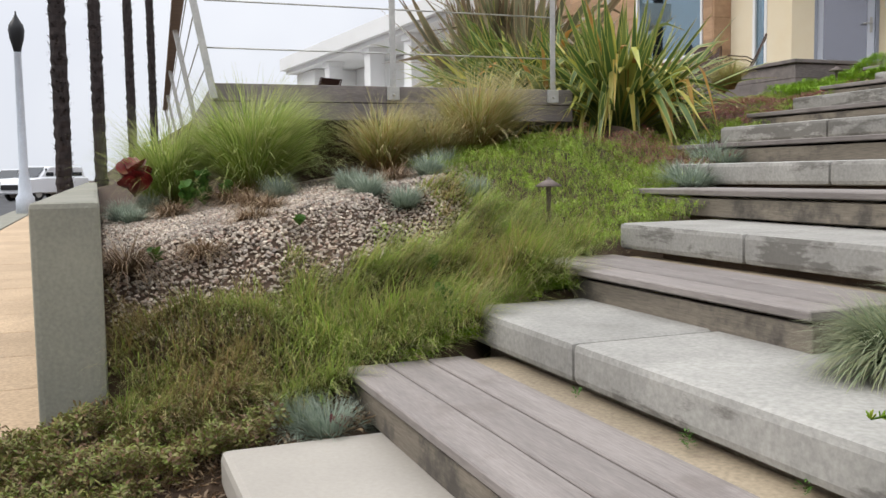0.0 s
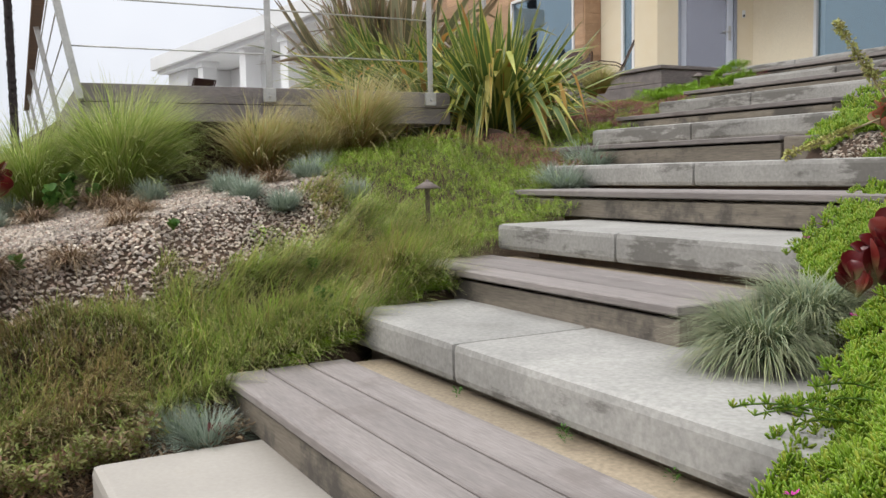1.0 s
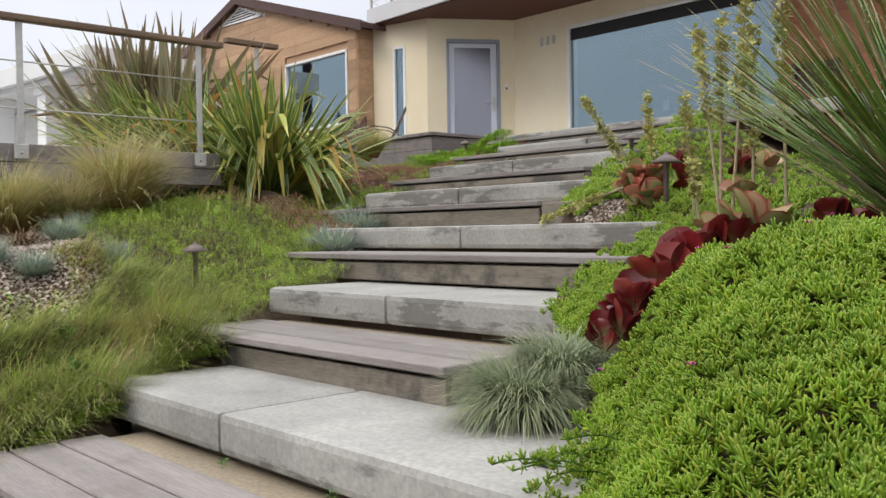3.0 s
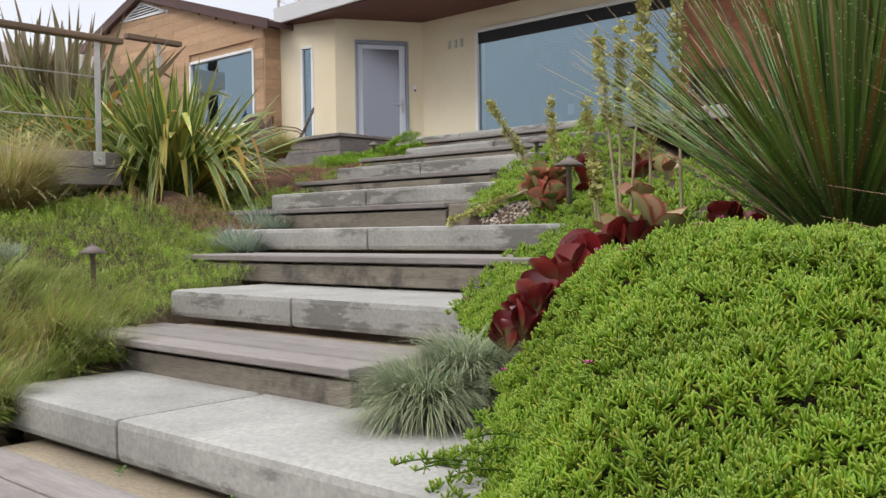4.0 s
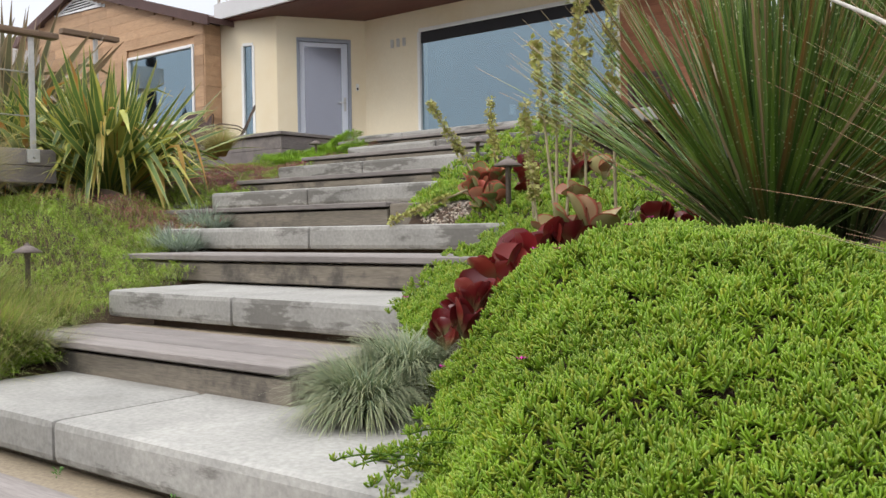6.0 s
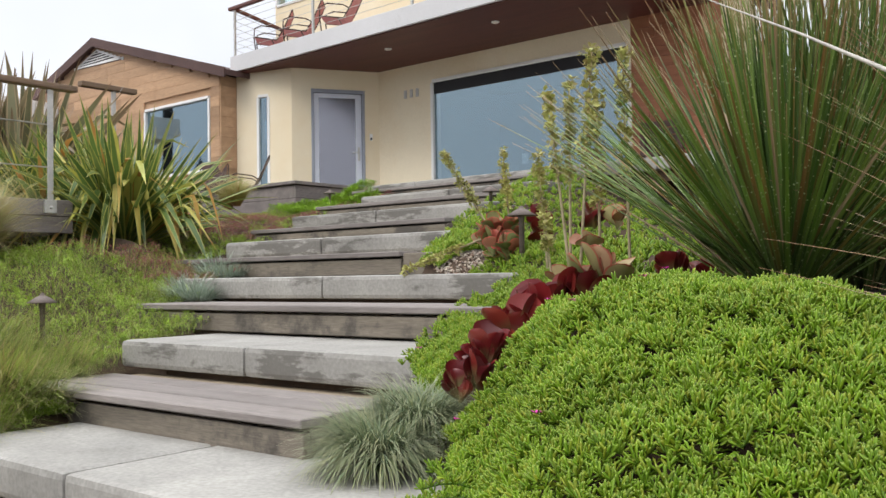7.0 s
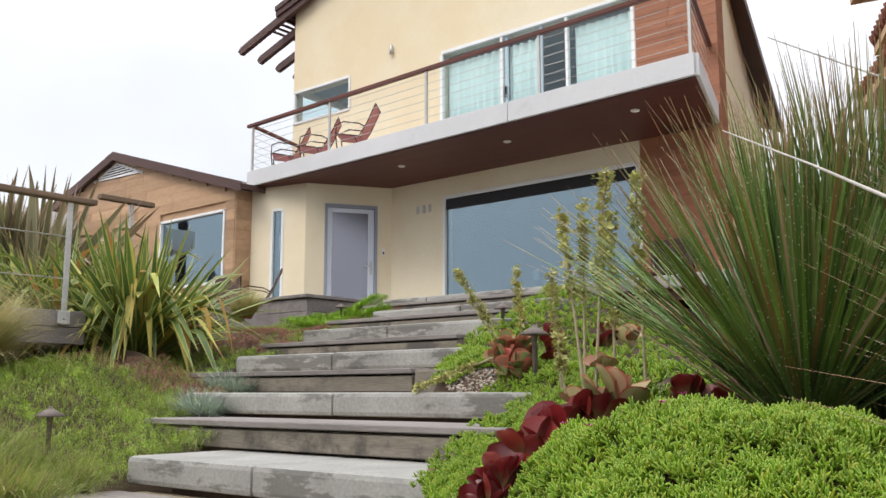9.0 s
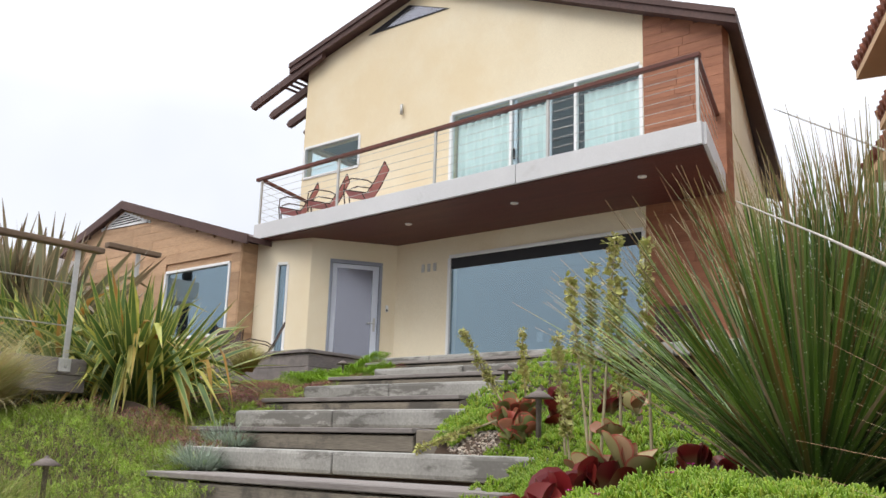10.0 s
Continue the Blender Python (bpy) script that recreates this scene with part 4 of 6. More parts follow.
for i in range(5):
    zz = 5.36 + i * 0.052
    f = 1 - i / 6
    part("louvre", box((-16.99 - 0.74 * f, GY - 0.028, zz), (-16.99 + 0.86 * f, GY - 0.016, zz + 0.022), 0.002), WHITE, vent)

# ---- white neighbour to the west ----
nb = thing("white_house", (-25, 7, 1.6), "flat-roofed white plastered house with square porch columns", "house", kind="structure")
A, B = Vector((-18.3, 7.28, 0)), Vector((-30.3, 6.1, 0))
mN, lN = along(B, A)


def npart(name, bm, mat=WHITE_WALL):
    ob = part(name, bm, mat, nb)
    ob.matrix_parent_inverse = ob.matrix_parent_inverse @ mN
    return ob


npart("roof", box((-0.2, -0.25, 4.34), (lN, 9, 4.74), 0.01))
npart("eave", box((0.0, -0.1, 4.22), (lN, 1.5, 4.335), 0.01))
npart("wall", box((0.3, 1.6, 1.0), (lN, 1.8, 4.22), 0))
npart("wall", box((0.2, 0.2, 1.0), (2.0, 1.6, 4.2), 0.005))
for cx in (3.4, 6.6, 9.2):
    c = npart("column", box((cx, 0.05, 1.0), (cx + 0.42, 0.47, 4.12), 0.01))
    part("capital", box((cx - 0.05, 0.0, 4.06), (cx + 0.47, 0.52, 4.22), 0.015), WHITE_WALL, c)
npart("end_wall", box((lN - 0.2, 1.82, 1.0), (lN - 0.002, 9, 4.33), 0))
# white floor added to throw light up under the porch eave
npart("bounce_floor", box((-0.5, -1.6, 1.0), (lN, 1.58, 1.7), 0.01))

# ---- tiled neighbour to the east ----
tn = thing("tiled_house", (-2, 16, 1.6), "beige neighbour house with terracotta barrel-tile eaves", "house", kind="structure")


def tiled_eave(p, q, out, rise=0.9):
    """A sloping roof edge from p to q (same height) that climbs towards out, with barrel tiles and a beige soffit."""
    p, q, out = Vector(p), Vector(q), Vector(out)
    n = (q - p)
    up = Vector((0, 0, rise))
    part("roof", prism([p, q, q + out + up, p + out + up], (0, 0, 0.08)), TERRACOTTA, tn)
    part("soffit", prism([p + Vector((0, 0, -0.16)), q + Vector((0, 0, -0.16)), q + out * 0.5 + Vector((0, 0, -0.1)), p + out * 0.5 + Vector((0, 0, -0.1))], (0, 0, 0.14)), BEIGE, tn)
    k = int(n.length / 0.24)
    for i in range(k):
        a = p + n * ((i + 0.5) / k) + Vector((0, 0, 0.1))
        part("tile", tube([a - out.normalized() * 0.06, a + out * 0.6 + up * 0.6], 0.1, 7), TERRACOTTA, tn)


tiled_eave((-4.4, 17.4, 8.3), (-1.4, 11.2, 8.3), (2.5, 0.8, 0))
tiled_eave((-4.1, 17.6, 7.28), (-3.2, 15.5, 7.28), (1.2, 0.4, 0), 0.5)
tiled_eave((-4.15, 16.5, 5.95), (-2.0, 12.2, 5.95), (1.4, 0.5, 0), 0.6)
part("wall", prism([(-3.4, 17.8, 1.0), (-0.2, 11.6, 1.0), (5, 13.5, 1.0), (2, 19.5, 1.0)], (0, 0, 7.2)), BEIGE, tn)


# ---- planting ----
# pale leaf tips double as painted highlights; feet run to a darker green
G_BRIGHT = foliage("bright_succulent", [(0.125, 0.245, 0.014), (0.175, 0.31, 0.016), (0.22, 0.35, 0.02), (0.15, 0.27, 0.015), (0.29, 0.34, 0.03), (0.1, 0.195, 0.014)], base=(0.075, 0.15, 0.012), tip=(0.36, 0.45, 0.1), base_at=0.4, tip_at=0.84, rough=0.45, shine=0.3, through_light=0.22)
G_OLIVE = foliage("olive_succulent", [(0.13, 0.18, 0.035), (0.24, 0.22, 0.07), (0.17, 0.24, 0.04), (0.22, 0.13, 0.07), (0.12, 0.06, 0.035), (0.3, 0.3, 0.12)], base=(0.05, 0.035, 0.02), rough=0.5)
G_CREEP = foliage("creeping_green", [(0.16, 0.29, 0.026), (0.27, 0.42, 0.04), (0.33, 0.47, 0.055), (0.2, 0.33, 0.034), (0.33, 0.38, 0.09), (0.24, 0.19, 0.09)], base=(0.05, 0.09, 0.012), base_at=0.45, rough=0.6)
G_LIME = foliage("lime_cushion", [(0.2, 0.36, 0.025), (0.28, 0.46, 0.03), (0.24, 0.4, 0.03), (0.17, 0.3, 0.02)], base=(0.08, 0.15, 0.015), base_at=0.4, rough=0.6)
G_PURPLE = foliage("purple_creeper", [(0.34, 0.075, 0.13), (0.25, 0.06, 0.095), (0.3, 0.12, 0.12), (0.2, 0.3, 0.05), (0.38, 0.09, 0.16), (0.17, 0.25, 0.04)], base=(0.07, 0.06, 0.025), rough=0.6)
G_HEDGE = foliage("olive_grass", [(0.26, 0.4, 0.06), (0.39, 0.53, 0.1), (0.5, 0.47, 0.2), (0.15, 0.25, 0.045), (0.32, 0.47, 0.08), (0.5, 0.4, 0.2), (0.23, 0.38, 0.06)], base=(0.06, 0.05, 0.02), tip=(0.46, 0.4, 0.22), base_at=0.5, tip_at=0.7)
G_WISP = foliage("wispy_green", [(0.2, 0.33, 0.035), (0.29, 0.41, 0.06), (0.33, 0.38, 0.09), (0.27, 0.2, 0.1)], base=(0.1, 0.16, 0.025))
G_STIPA = foliage("feather_grass", [(0.28, 0.42, 0.07), (0.44, 0.52, 0.15), (0.17, 0.28, 0.05), (0.52, 0.52, 0.21), (0.32, 0.46, 0.09)], base=(0.26, 0.16, 0.06), tip=(0.56, 0.56, 0.27), base_at=0.28, tip_at=0.7, through_light=0.35)
G_STIPA_DRY = foliage("dry_feather_grass", [(0.4, 0.38, 0.13), (0.47, 0.34, 0.15), (0.26, 0.35, 0.08), (0.5, 0.38, 0.2), (0.3, 0.38, 0.1), (0.4, 0.25, 0.11)], base=(0.26, 0.125, 0.05), tip=(0.55, 0.48, 0.28), base_at=0.5, tip_at=0.55, through_light=0.35)
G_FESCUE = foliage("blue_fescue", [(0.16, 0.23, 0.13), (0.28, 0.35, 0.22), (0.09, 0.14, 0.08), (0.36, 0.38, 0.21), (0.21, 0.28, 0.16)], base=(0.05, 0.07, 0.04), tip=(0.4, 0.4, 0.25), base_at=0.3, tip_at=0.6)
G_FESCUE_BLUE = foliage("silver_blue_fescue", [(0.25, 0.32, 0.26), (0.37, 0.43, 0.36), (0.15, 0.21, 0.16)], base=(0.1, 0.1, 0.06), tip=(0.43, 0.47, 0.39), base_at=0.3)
G_THATCH = foliage("dead_thatch", [(0.28, 0.18, 0.105), (0.17, 0.105, 0.065), (0.35, 0.26, 0.16), (0.21, 0.155, 0.115)], base=(0.08, 0.05, 0.03), through_light=0.15)
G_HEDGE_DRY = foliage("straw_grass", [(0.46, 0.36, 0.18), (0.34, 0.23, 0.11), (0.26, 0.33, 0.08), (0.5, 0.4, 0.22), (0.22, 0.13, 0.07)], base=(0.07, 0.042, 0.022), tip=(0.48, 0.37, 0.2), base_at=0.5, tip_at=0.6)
G_PHOR = foliage("variegated_flax", [(0.085, 0.15, 0.04), (0.14, 0.22, 0.055), (0.06, 0.12, 0.03), (0.2, 0.26, 0.07)], base=(0.12, 0.15, 0.045), edge=(0.45, 0.43, 0.11), edge_at=0.68, base_at=0.15, tip=(0.42, 0.34, 0.12), tip_at=0.9, rough=0.33, shine=0.5)
G_PHOR_Y = foliage("yellow_flax", [(0.6, 0.56, 0.13), (0.46, 0.48, 0.12), (0.64, 0.56, 0.18), (0.54, 0.5, 0.12), (0.45, 0.2, 0.06), (0.5, 0.3, 0.09)], base=(0.35, 0.38, 0.1), edge=(0.26, 0.34, 0.07), edge_at=0.82, tip=(0.45, 0.3, 0.12), tip_at=0.9, rough=0.4)
G_PHOR_B = foliage("bronze_flax", [(0.17, 0.19, 0.1), (0.25, 0.23, 0.14), (0.12, 0.12, 0.07), (0.32, 0.31, 0.2), (0.2, 0.13, 0.09)], edge=(0.42, 0.33, 0.2), edge_at=0.72, tip=(0.2, 0.12, 0.07), tip_at=0.8, rough=0.35, shine=0.5)
G_DASY = foliage("grass_tree_needles", [(0.035, 0.075, 0.018), (0.13, 0.22, 0.045), (0.05, 0.1, 0.024), (0.22, 0.32, 0.08), (0.07, 0.14, 0.03), (0.24, 0.13, 0.055), (0.16, 0.25, 0.055)], specks=(0.45, 0.5, 0.3), base=(0.06, 0.085, 0.03), tip=(0.38, 0.26, 0.14), tip_at=0.84, rough=0.4, shine=0.45, through_light=0.06)
G_DRY = foliage("dry_needles", [(0.36, 0.29, 0.2), (0.26, 0.17, 0.1), (0.42, 0.36, 0.27)], tip=(0.3, 0.16, 0.09), rough=0.6)
G_RED = foliage("red_paddle_leaf", [(0.12, 0.008, 0.011), (0.19, 0.014, 0.016), (0.08, 0.007, 0.009), (0.15, 0.011, 0.013), (0.24, 0.035, 0.025)], base=(0.24, 0.22, 0.1), base_at=0.6, rough=0.32, shine=0.5, through_light=0.08, by_leaf=True)
G_PINK = foliage("pinkish_paddle_leaf", [(0.3, 0.3, 0.13), (0.42, 0.26, 0.16), (0.21, 0.27, 0.09), (0.34, 0.13, 0.1), (0.46, 0.37, 0.2), (0.25, 0.29, 0.11)], edge=(0.4, 0.1, 0.07), edge_at=0.86, base=(0.22, 0.27, 0.1), rough=0.42, through_light=0.12, by_leaf=True)
G_CORAL = foliage("coral_paddle_leaf", [(0.32, 0.07, 0.055), (0.17, 0.22, 0.07), (0.3, 0.12, 0.07), (0.15, 0.2, 0.07), (0.26, 0.04, 0.04), (0.2, 0.22, 0.08), (0.16, 0.19, 0.07)], edge=(0.5, 0.1, 0.07), edge_at=0.85, rough=0.4, through_light=0.12, by_leaf=True)
G_BROAD = foliage("broad_green_leaf", [(0.06, 0.15, 0.025), (0.1, 0.21, 0.035), (0.04, 0.11, 0.02), (0.14, 0.25, 0.05)], rough=0.5, by_leaf=True)
G_SPIKE = foliage("yellow_green_buds", [(0.42, 0.44, 0.13), (0.52, 0.49, 0.2), (0.3, 0.33, 0.09), (0.38, 0.3, 0.14)], rough=0.6)
STEM = surface("pale_stem", (0.42, 0.35, 0.22), (0.3, 0.25, 0.15), 8, 40, 0.7)
GREY_STALK = surface("bleached_dry_stalk", (0.5, 0.47, 0.42), (0.36, 0.33, 0.29), 14, 60, 0.8)
MAGENTA = material("magenta_flower", (0.5, 0.03, 0.28), 0.6)
rng = np.random.default_rng(7)


def heights(xy):
    return np.array([ground(a, b) for a, b in xy])


def spread(n, x0, x1, y0, y1, keep):
    """Places strewn evenly but loosely over a rectangle, where keep(x, y) accepts them, on the ground."""
    i = np.arange(n) + rng.integers(0, 9999)
    xy = np.stack([x0 + (x1 - x0) * (i * 0.7548776662 % 1), y0 + (y1 - y0) * (i * 0.569840291 % 1)], 1)
    xy += rng.normal(0, 0.6 * math.sqrt((x1 - x0) * (y1 - y0) / n), (n, 2))
    xy = xy[[bool(keep(a, b)) for a, b in xy]]
    return np.column_stack([xy, heights(xy)])


def plant(name, sets, mat, loc, label, category, group="", kind="", parent=None):
    v, f, a = sets
    m = mesh_np(name, v, f, a)
    ob = part(name, m, mat, parent)
    if parent is None:
        ob.location = loc
        tagged(ob, label, category, group, kind)
    return ob


def fingers(count, length, radius, lo=0.2, hi=1.25, seed=1):
    """A shoot of thick three-sided finger leaves; triangles."""
    r = np.random.default_rng(seed)
    V, F, A = [], [], []
    for i in range(count):
        az, th = i * 2.4 + r.uniform(-0.3, 0.3), lo + (hi - lo) * (i / count) ** 0.8
        ln = length * r.uniform(0.75, 1.15)
        d = np.array([math.sin(th) * math.cos(az), math.sin(th) * math.sin(az), math.cos(th)])
        d2 = d + np.array([0, 0, 0.35])
        u = np.cross(d, [0, 0, 1.0]); u /= np.linalg.norm(u)
        w = np.cross(d, u)
        o = len(V)
        for s, rad, dd in ((0.05, radius * 0.8, d), (0.8, radius, d)):
            for k in range(3):
                V.append(dd * ln * s + rad * (math.cos(k * 2.094) * u + math.sin(k * 2.094) * w))
                A.append(s)
        V.append(d * ln * 0.8 + d2 / np.linalg.norm(d2) * ln * 0.16)
        A.append(1.0)
        for k in range(3):
            a, b = k, (k + 1) % 3
            F += [(o + a, o + b, o + 3 + b), (o + a, o + 3 + b, o + 3 + a), (o + 3 + a, o + 3 + b, o + 6)]
    return np.array(V), np.array(F), np.array(A)


def leaflets(count, size, height, seed=2, slim=0.5):
    """A tuft of small pointed leaves; triangles."""
    r = np.random.default_rng(seed)
    V, F, A = [], [], []
    for i in range(count):
        az, h = r.uniform(0, 6.28), height * (0.25 + 0.75 * i / count)
        c = np.array([math.cos(az), math.sin(az), 0])
        s = np.array([-math.sin(az), math.cos(az), 0])
        ln = size * r.uniform(0.7, 1.2)
        rise = r.uniform(-0.1, 0.8)
        p = np.array([0, 0, h]) + c * r.uniform(0, size * 0.8)
        tip = p + (c + np.array([0, 0, rise])) * ln
        mid = p + (c + np.array([0, 0, rise + 0.25])) * ln * 0.5
        o = len(V)
        V += [p, mid + s * ln * slim / 2, tip, mid - s * ln * slim / 2]
        A += [h / height * 0.8, h / height, h / height, h / height]
        F += [(o, o + 1, o + 2), (o, o + 2, o + 3)]
    return np.array(V), np.array(F), np.array(A)


def random_scatter(tpl, places, lo, hi, tilt=0.5):
    n = len(places)
    return scatter(*tpl, places, rng.uniform(0, 6.28, n), rng.uniform(lo, hi, n), np.abs(rng.normal(0, tilt, n)), rng.uniform(0, 6.28, n))


def pebble(seed):
    r = np.random.default_rng(seed)
    bm = bmesh.new()
    bmesh.ops.create_icosphere(bm, subdivisions=1, radius=1.0)
    v = np.array([x.co[:] for x in bm.verts]) * (1 + r.uniform(-0.22, 0.22, (12, 1))) * np.array([1.0, 0.72, 0.5]) if len(bm.verts) == 12 else np.array([x.co[:] for x in bm.verts]) * np.array([1, 0.7, 0.5])
    f = np.array([[x.index for x in p.verts] for p in bm.faces])
    bm.free()
    return v, f, np.ones(len(v))


def chip(seed):
    """A small angular stone of eight faces."""
    r = np.random.default_rng(seed)
    v = np.array([(1, 0, 0), (0, 0.8, 0), (-1, 0, 0), (0, -0.8, 0), (0, 0, 0.55), (0, 0, -0.55)], float) + r.uniform(-0.28, 0.28, (6, 3))
    return v, np.array([(0, 1, 4), (1, 2, 4), (2, 3, 4), (3, 0, 4), (1, 0, 5), (2, 1, 5), (3, 2, 5), (0, 3, 5)]), np.ones(6)


# succulent carpet on the bank beside the steps
SHOOTS = [fingers(6, 0.033, 0.0031, 0.08, 1.15, k) for k in (1, 2, 3)]


def lumpy(p, amount):
    """Pillowy swells in a carpet of plants."""
    for row in p:
        row[2] += amount * max(0.1, 0.5 + noise.noise((row[0] * 4.2, row[1] * 4.2, 3.0)) + 0.5 * noise.noise((row[0] * 11, row[1] * 11, 8.0)))
    return p


def on_bank(x, y):
    if abs(x + 1.76) < 0.15 and 2.25 < y < 2.95:
        return False
    return x > interp(XR, y) - 0.05 + 0.07 * noise.noise((x * 4, y * 4, 0)) and (x * x + y * y) > 0.75


def carpet(name, sets, mat, label, category="ground cover"):
    v, f, a = sets
    ob = part(name, mesh_np(name, v, f, a), mat, None)
    return tagged(ob, label, category, kind="stuff")


near = lumpy(spread(29500, -2.3, 0.3, 0.8, 3.1, lambda x, y: on_bank(x, y) and x < 0.35 - 0.2 * y and (y < 2.45 or x < -1.5 or rng.uniform() < 0.35)), 0.06)
near[:, 2] += 0.004
under = near[::2] + np.array([0.008, 0.006, -0.016])
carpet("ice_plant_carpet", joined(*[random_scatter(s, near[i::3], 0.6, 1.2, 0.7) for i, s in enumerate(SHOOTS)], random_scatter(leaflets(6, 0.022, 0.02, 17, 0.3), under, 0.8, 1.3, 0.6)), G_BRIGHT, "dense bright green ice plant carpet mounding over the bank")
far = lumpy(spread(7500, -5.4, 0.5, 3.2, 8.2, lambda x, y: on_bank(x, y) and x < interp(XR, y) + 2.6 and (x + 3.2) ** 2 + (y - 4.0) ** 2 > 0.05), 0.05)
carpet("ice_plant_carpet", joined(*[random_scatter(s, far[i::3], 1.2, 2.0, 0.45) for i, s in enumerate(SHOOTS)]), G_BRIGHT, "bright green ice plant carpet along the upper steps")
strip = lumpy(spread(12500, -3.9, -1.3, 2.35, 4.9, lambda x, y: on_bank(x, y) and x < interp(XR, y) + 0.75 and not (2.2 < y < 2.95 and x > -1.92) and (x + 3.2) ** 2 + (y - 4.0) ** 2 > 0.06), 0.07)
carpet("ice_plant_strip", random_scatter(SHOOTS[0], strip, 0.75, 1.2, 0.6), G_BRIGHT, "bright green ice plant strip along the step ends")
# the edge that hangs over the slab and the narrow strip beside the timber step
rim = spread(2600, -2.6, -0.9, 1.4, 3.4, lambda x, y: abs(x - interp(XR, y) - 0.03) < 0.1 and not 1.85 < y < 2.5)
rim[:, 2] = np.maximum(rim[:, 2], [stair(p[1]) - 0.02 for p in rim])
carpet("ice_plant_edge", random_scatter(SHOOTS[1], rim, 0.8, 1.2, 0.7), G_BRIGHT, "bright green trailing ice plant at the slab's edge")
# runners that trail over the edge of the slab
runs = []
trail = thing("trailing_runners", (-1.45, 1.5, 0.3), "yellow-green ice plant runners trailing over the slab edge", "ground cover", kind="stuff")
sb = bmesh.new()
for i in range(9):
    y0 = rng.uniform(1.36, 1.75)
    p = np.array([-1.24 - 0.25 * max(0, y0 - 1.45) + rng.uniform(-0.05, 0.08), y0, 0.36 + rng.uniform(0, 0.05)])
    head = math.pi + rng.uniform(-0.2, 0.9)
    line = [p.copy()]
    for k in range(6):
        p = p + np.array([math.cos(head), math.sin(head), 0.25 - 0.13 * k]) * rng.uniform(0.016, 0.028)
        p[2] = max(p[2], 0.315 if p[1] > 1.43 else 0.2)
        head += rng.uniform(-0.3, 0.3)
        line.append(p.copy())
        runs.append(p.copy())
    add_tube(sb, [tuple(q) for q in line], 0.0022, 4)
part("runner_stem", sb, G_BRIGHT, trail)
rv, rf, ra = random_scatter(SHOOTS[2], np.array(runs), 0.5, 0.85, 0.6)
part("runner_leaf", mesh_np("runner_leaf", rv, rf, ra), G_BRIGHT, trail)
for sx, sy, ss in ((-1.5, 1.66, 0.05), (-1.43, 1.75, 0.04)):
    sv, sf, sa = pebble(8)
    stn = part("stone", mesh_np("stone", sv * ss, sf, [("along", sa)]), WALL_CONCRETE, None)
    stn.location = (sx, sy, 0.325)
    tagged(stn, "small rounded grey stone under the runners", "stone", "stones")
jw = np.array([(-2.02, 1.4, 0.14), (-2.0, 1.39, 0.14), (-2.62, 1.4, 0.14), (-1.62, 1.41, 0.14), (-2.04, 1.41, 0.145)])
carpet("joint_weeds", random_scatter(leaflets(14, 0.02, 0.04, 31, 0.5), jw, 0.7, 1.1, 0.3), G_BROAD, "tiny green weeds in the step joint", "weeds")
# a few magenta flowers
fl = [near[k] for k in rng.integers(0, len(near), 26)]
fv, ff, fa = leaflets(12, 0.011, 0.004, 5, 0.5)
carpet("ice_plant_flowers", scatter(fv, ff, fa, np.array(fl) + np.array([0, 0, 0.034]), rng.uniform(0, 6, 26), np.full(26, 1.0)), MAGENTA, "tiny magenta ice plant flowers", "flowers")

# creeping green on the other side of the steps
TUFTS = [leaflets(17, 0.0125, 0.05, k, 0.46) for k in (11, 12, 13)]


def gravel_edge(y):
    return interp([(0, -4.17), (0.42, -4.1), (0.69, -4.05), (0.9, -4.34), (1.61, -4.66), (1.8, -4.75), (2.3, -5.05)], y)


def hedge_zone(x, y):
    l = left_edge(y)
    return -0.1 < y < 2.35 and l + 0.04 > x > (gravel_edge(y) if y < 1.75 else -5.2) + 0.1 * noise.noise((x * 5, y * 5, 1)) and (y > 0.52 or x < -3.35) and (y > 0.83 or x < l - 0.26) and (y > 1.45 or x < l - 0.06)


def creep_zone(x, y):
    l = left_edge(y)
    if not (x < l - 0.02 and y > 1.3 and x > -9.5):
        return False
    if hedge_zone(x, y) and y < 2.0:
        return False
    if x < -7.1 and y < 4.0:
        return False
    if x < -6.6 and y < 4.35:
        return False
    if x < -8.6 and y > 8.1:
        return False
    return x > gravel_edge(y) - 0.05 or y > 2.0 or x < -9


def purple(x, y):
    return y > 3.3 and noise.noise((x * 1.1, y * 1.1, 5)) + 0.5 * noise.noise((x * 5, y * 5, 2)) + 0.6 * math.exp(-((x + 6.3) / 0.55) ** 2 - ((y - 3.95) / 0.6) ** 2) + 0.4 * math.exp(-((x + 7.0) / 0.6) ** 2 - ((y - 5.0) / 0.8) ** 2) + 0.9 * math.exp(-((x + 7.8) / 0.6) ** 2 - ((y - 6.2) / 0.9) ** 2) > 0.36


cp = lumpy(spread(41000, -9.5, -3.5, 1.3, 8.25, creep_zone), 0.05)
pm = np.array([purple(a, b) for a, b, _ in cp])
gp_, pp_ = cp[~pm], cp[pm]
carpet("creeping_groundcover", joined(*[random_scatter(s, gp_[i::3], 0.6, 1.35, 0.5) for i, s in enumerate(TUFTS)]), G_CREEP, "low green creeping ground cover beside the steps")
carpet("purple_groundcover", joined(*[random_scatter(s, pp_[i::3], 0.7, 1.4, 0.4) for i, s in enumerate(TUFTS)]), G_PURPLE, "reddish purple creeping ground cover patches")
gpt = lumpy(spread(2600, -8.5, -7.2, 7.15, 8.2, lambda x, y: x < left_edge(y)), 0.06)
gpt[:, 2] += 0.08
carpet("green_cushion", random_scatter(TUFTS[0], gpt, 1.0, 1.8, 0.4), G_LIME, "bright green cushion plants before the planter")
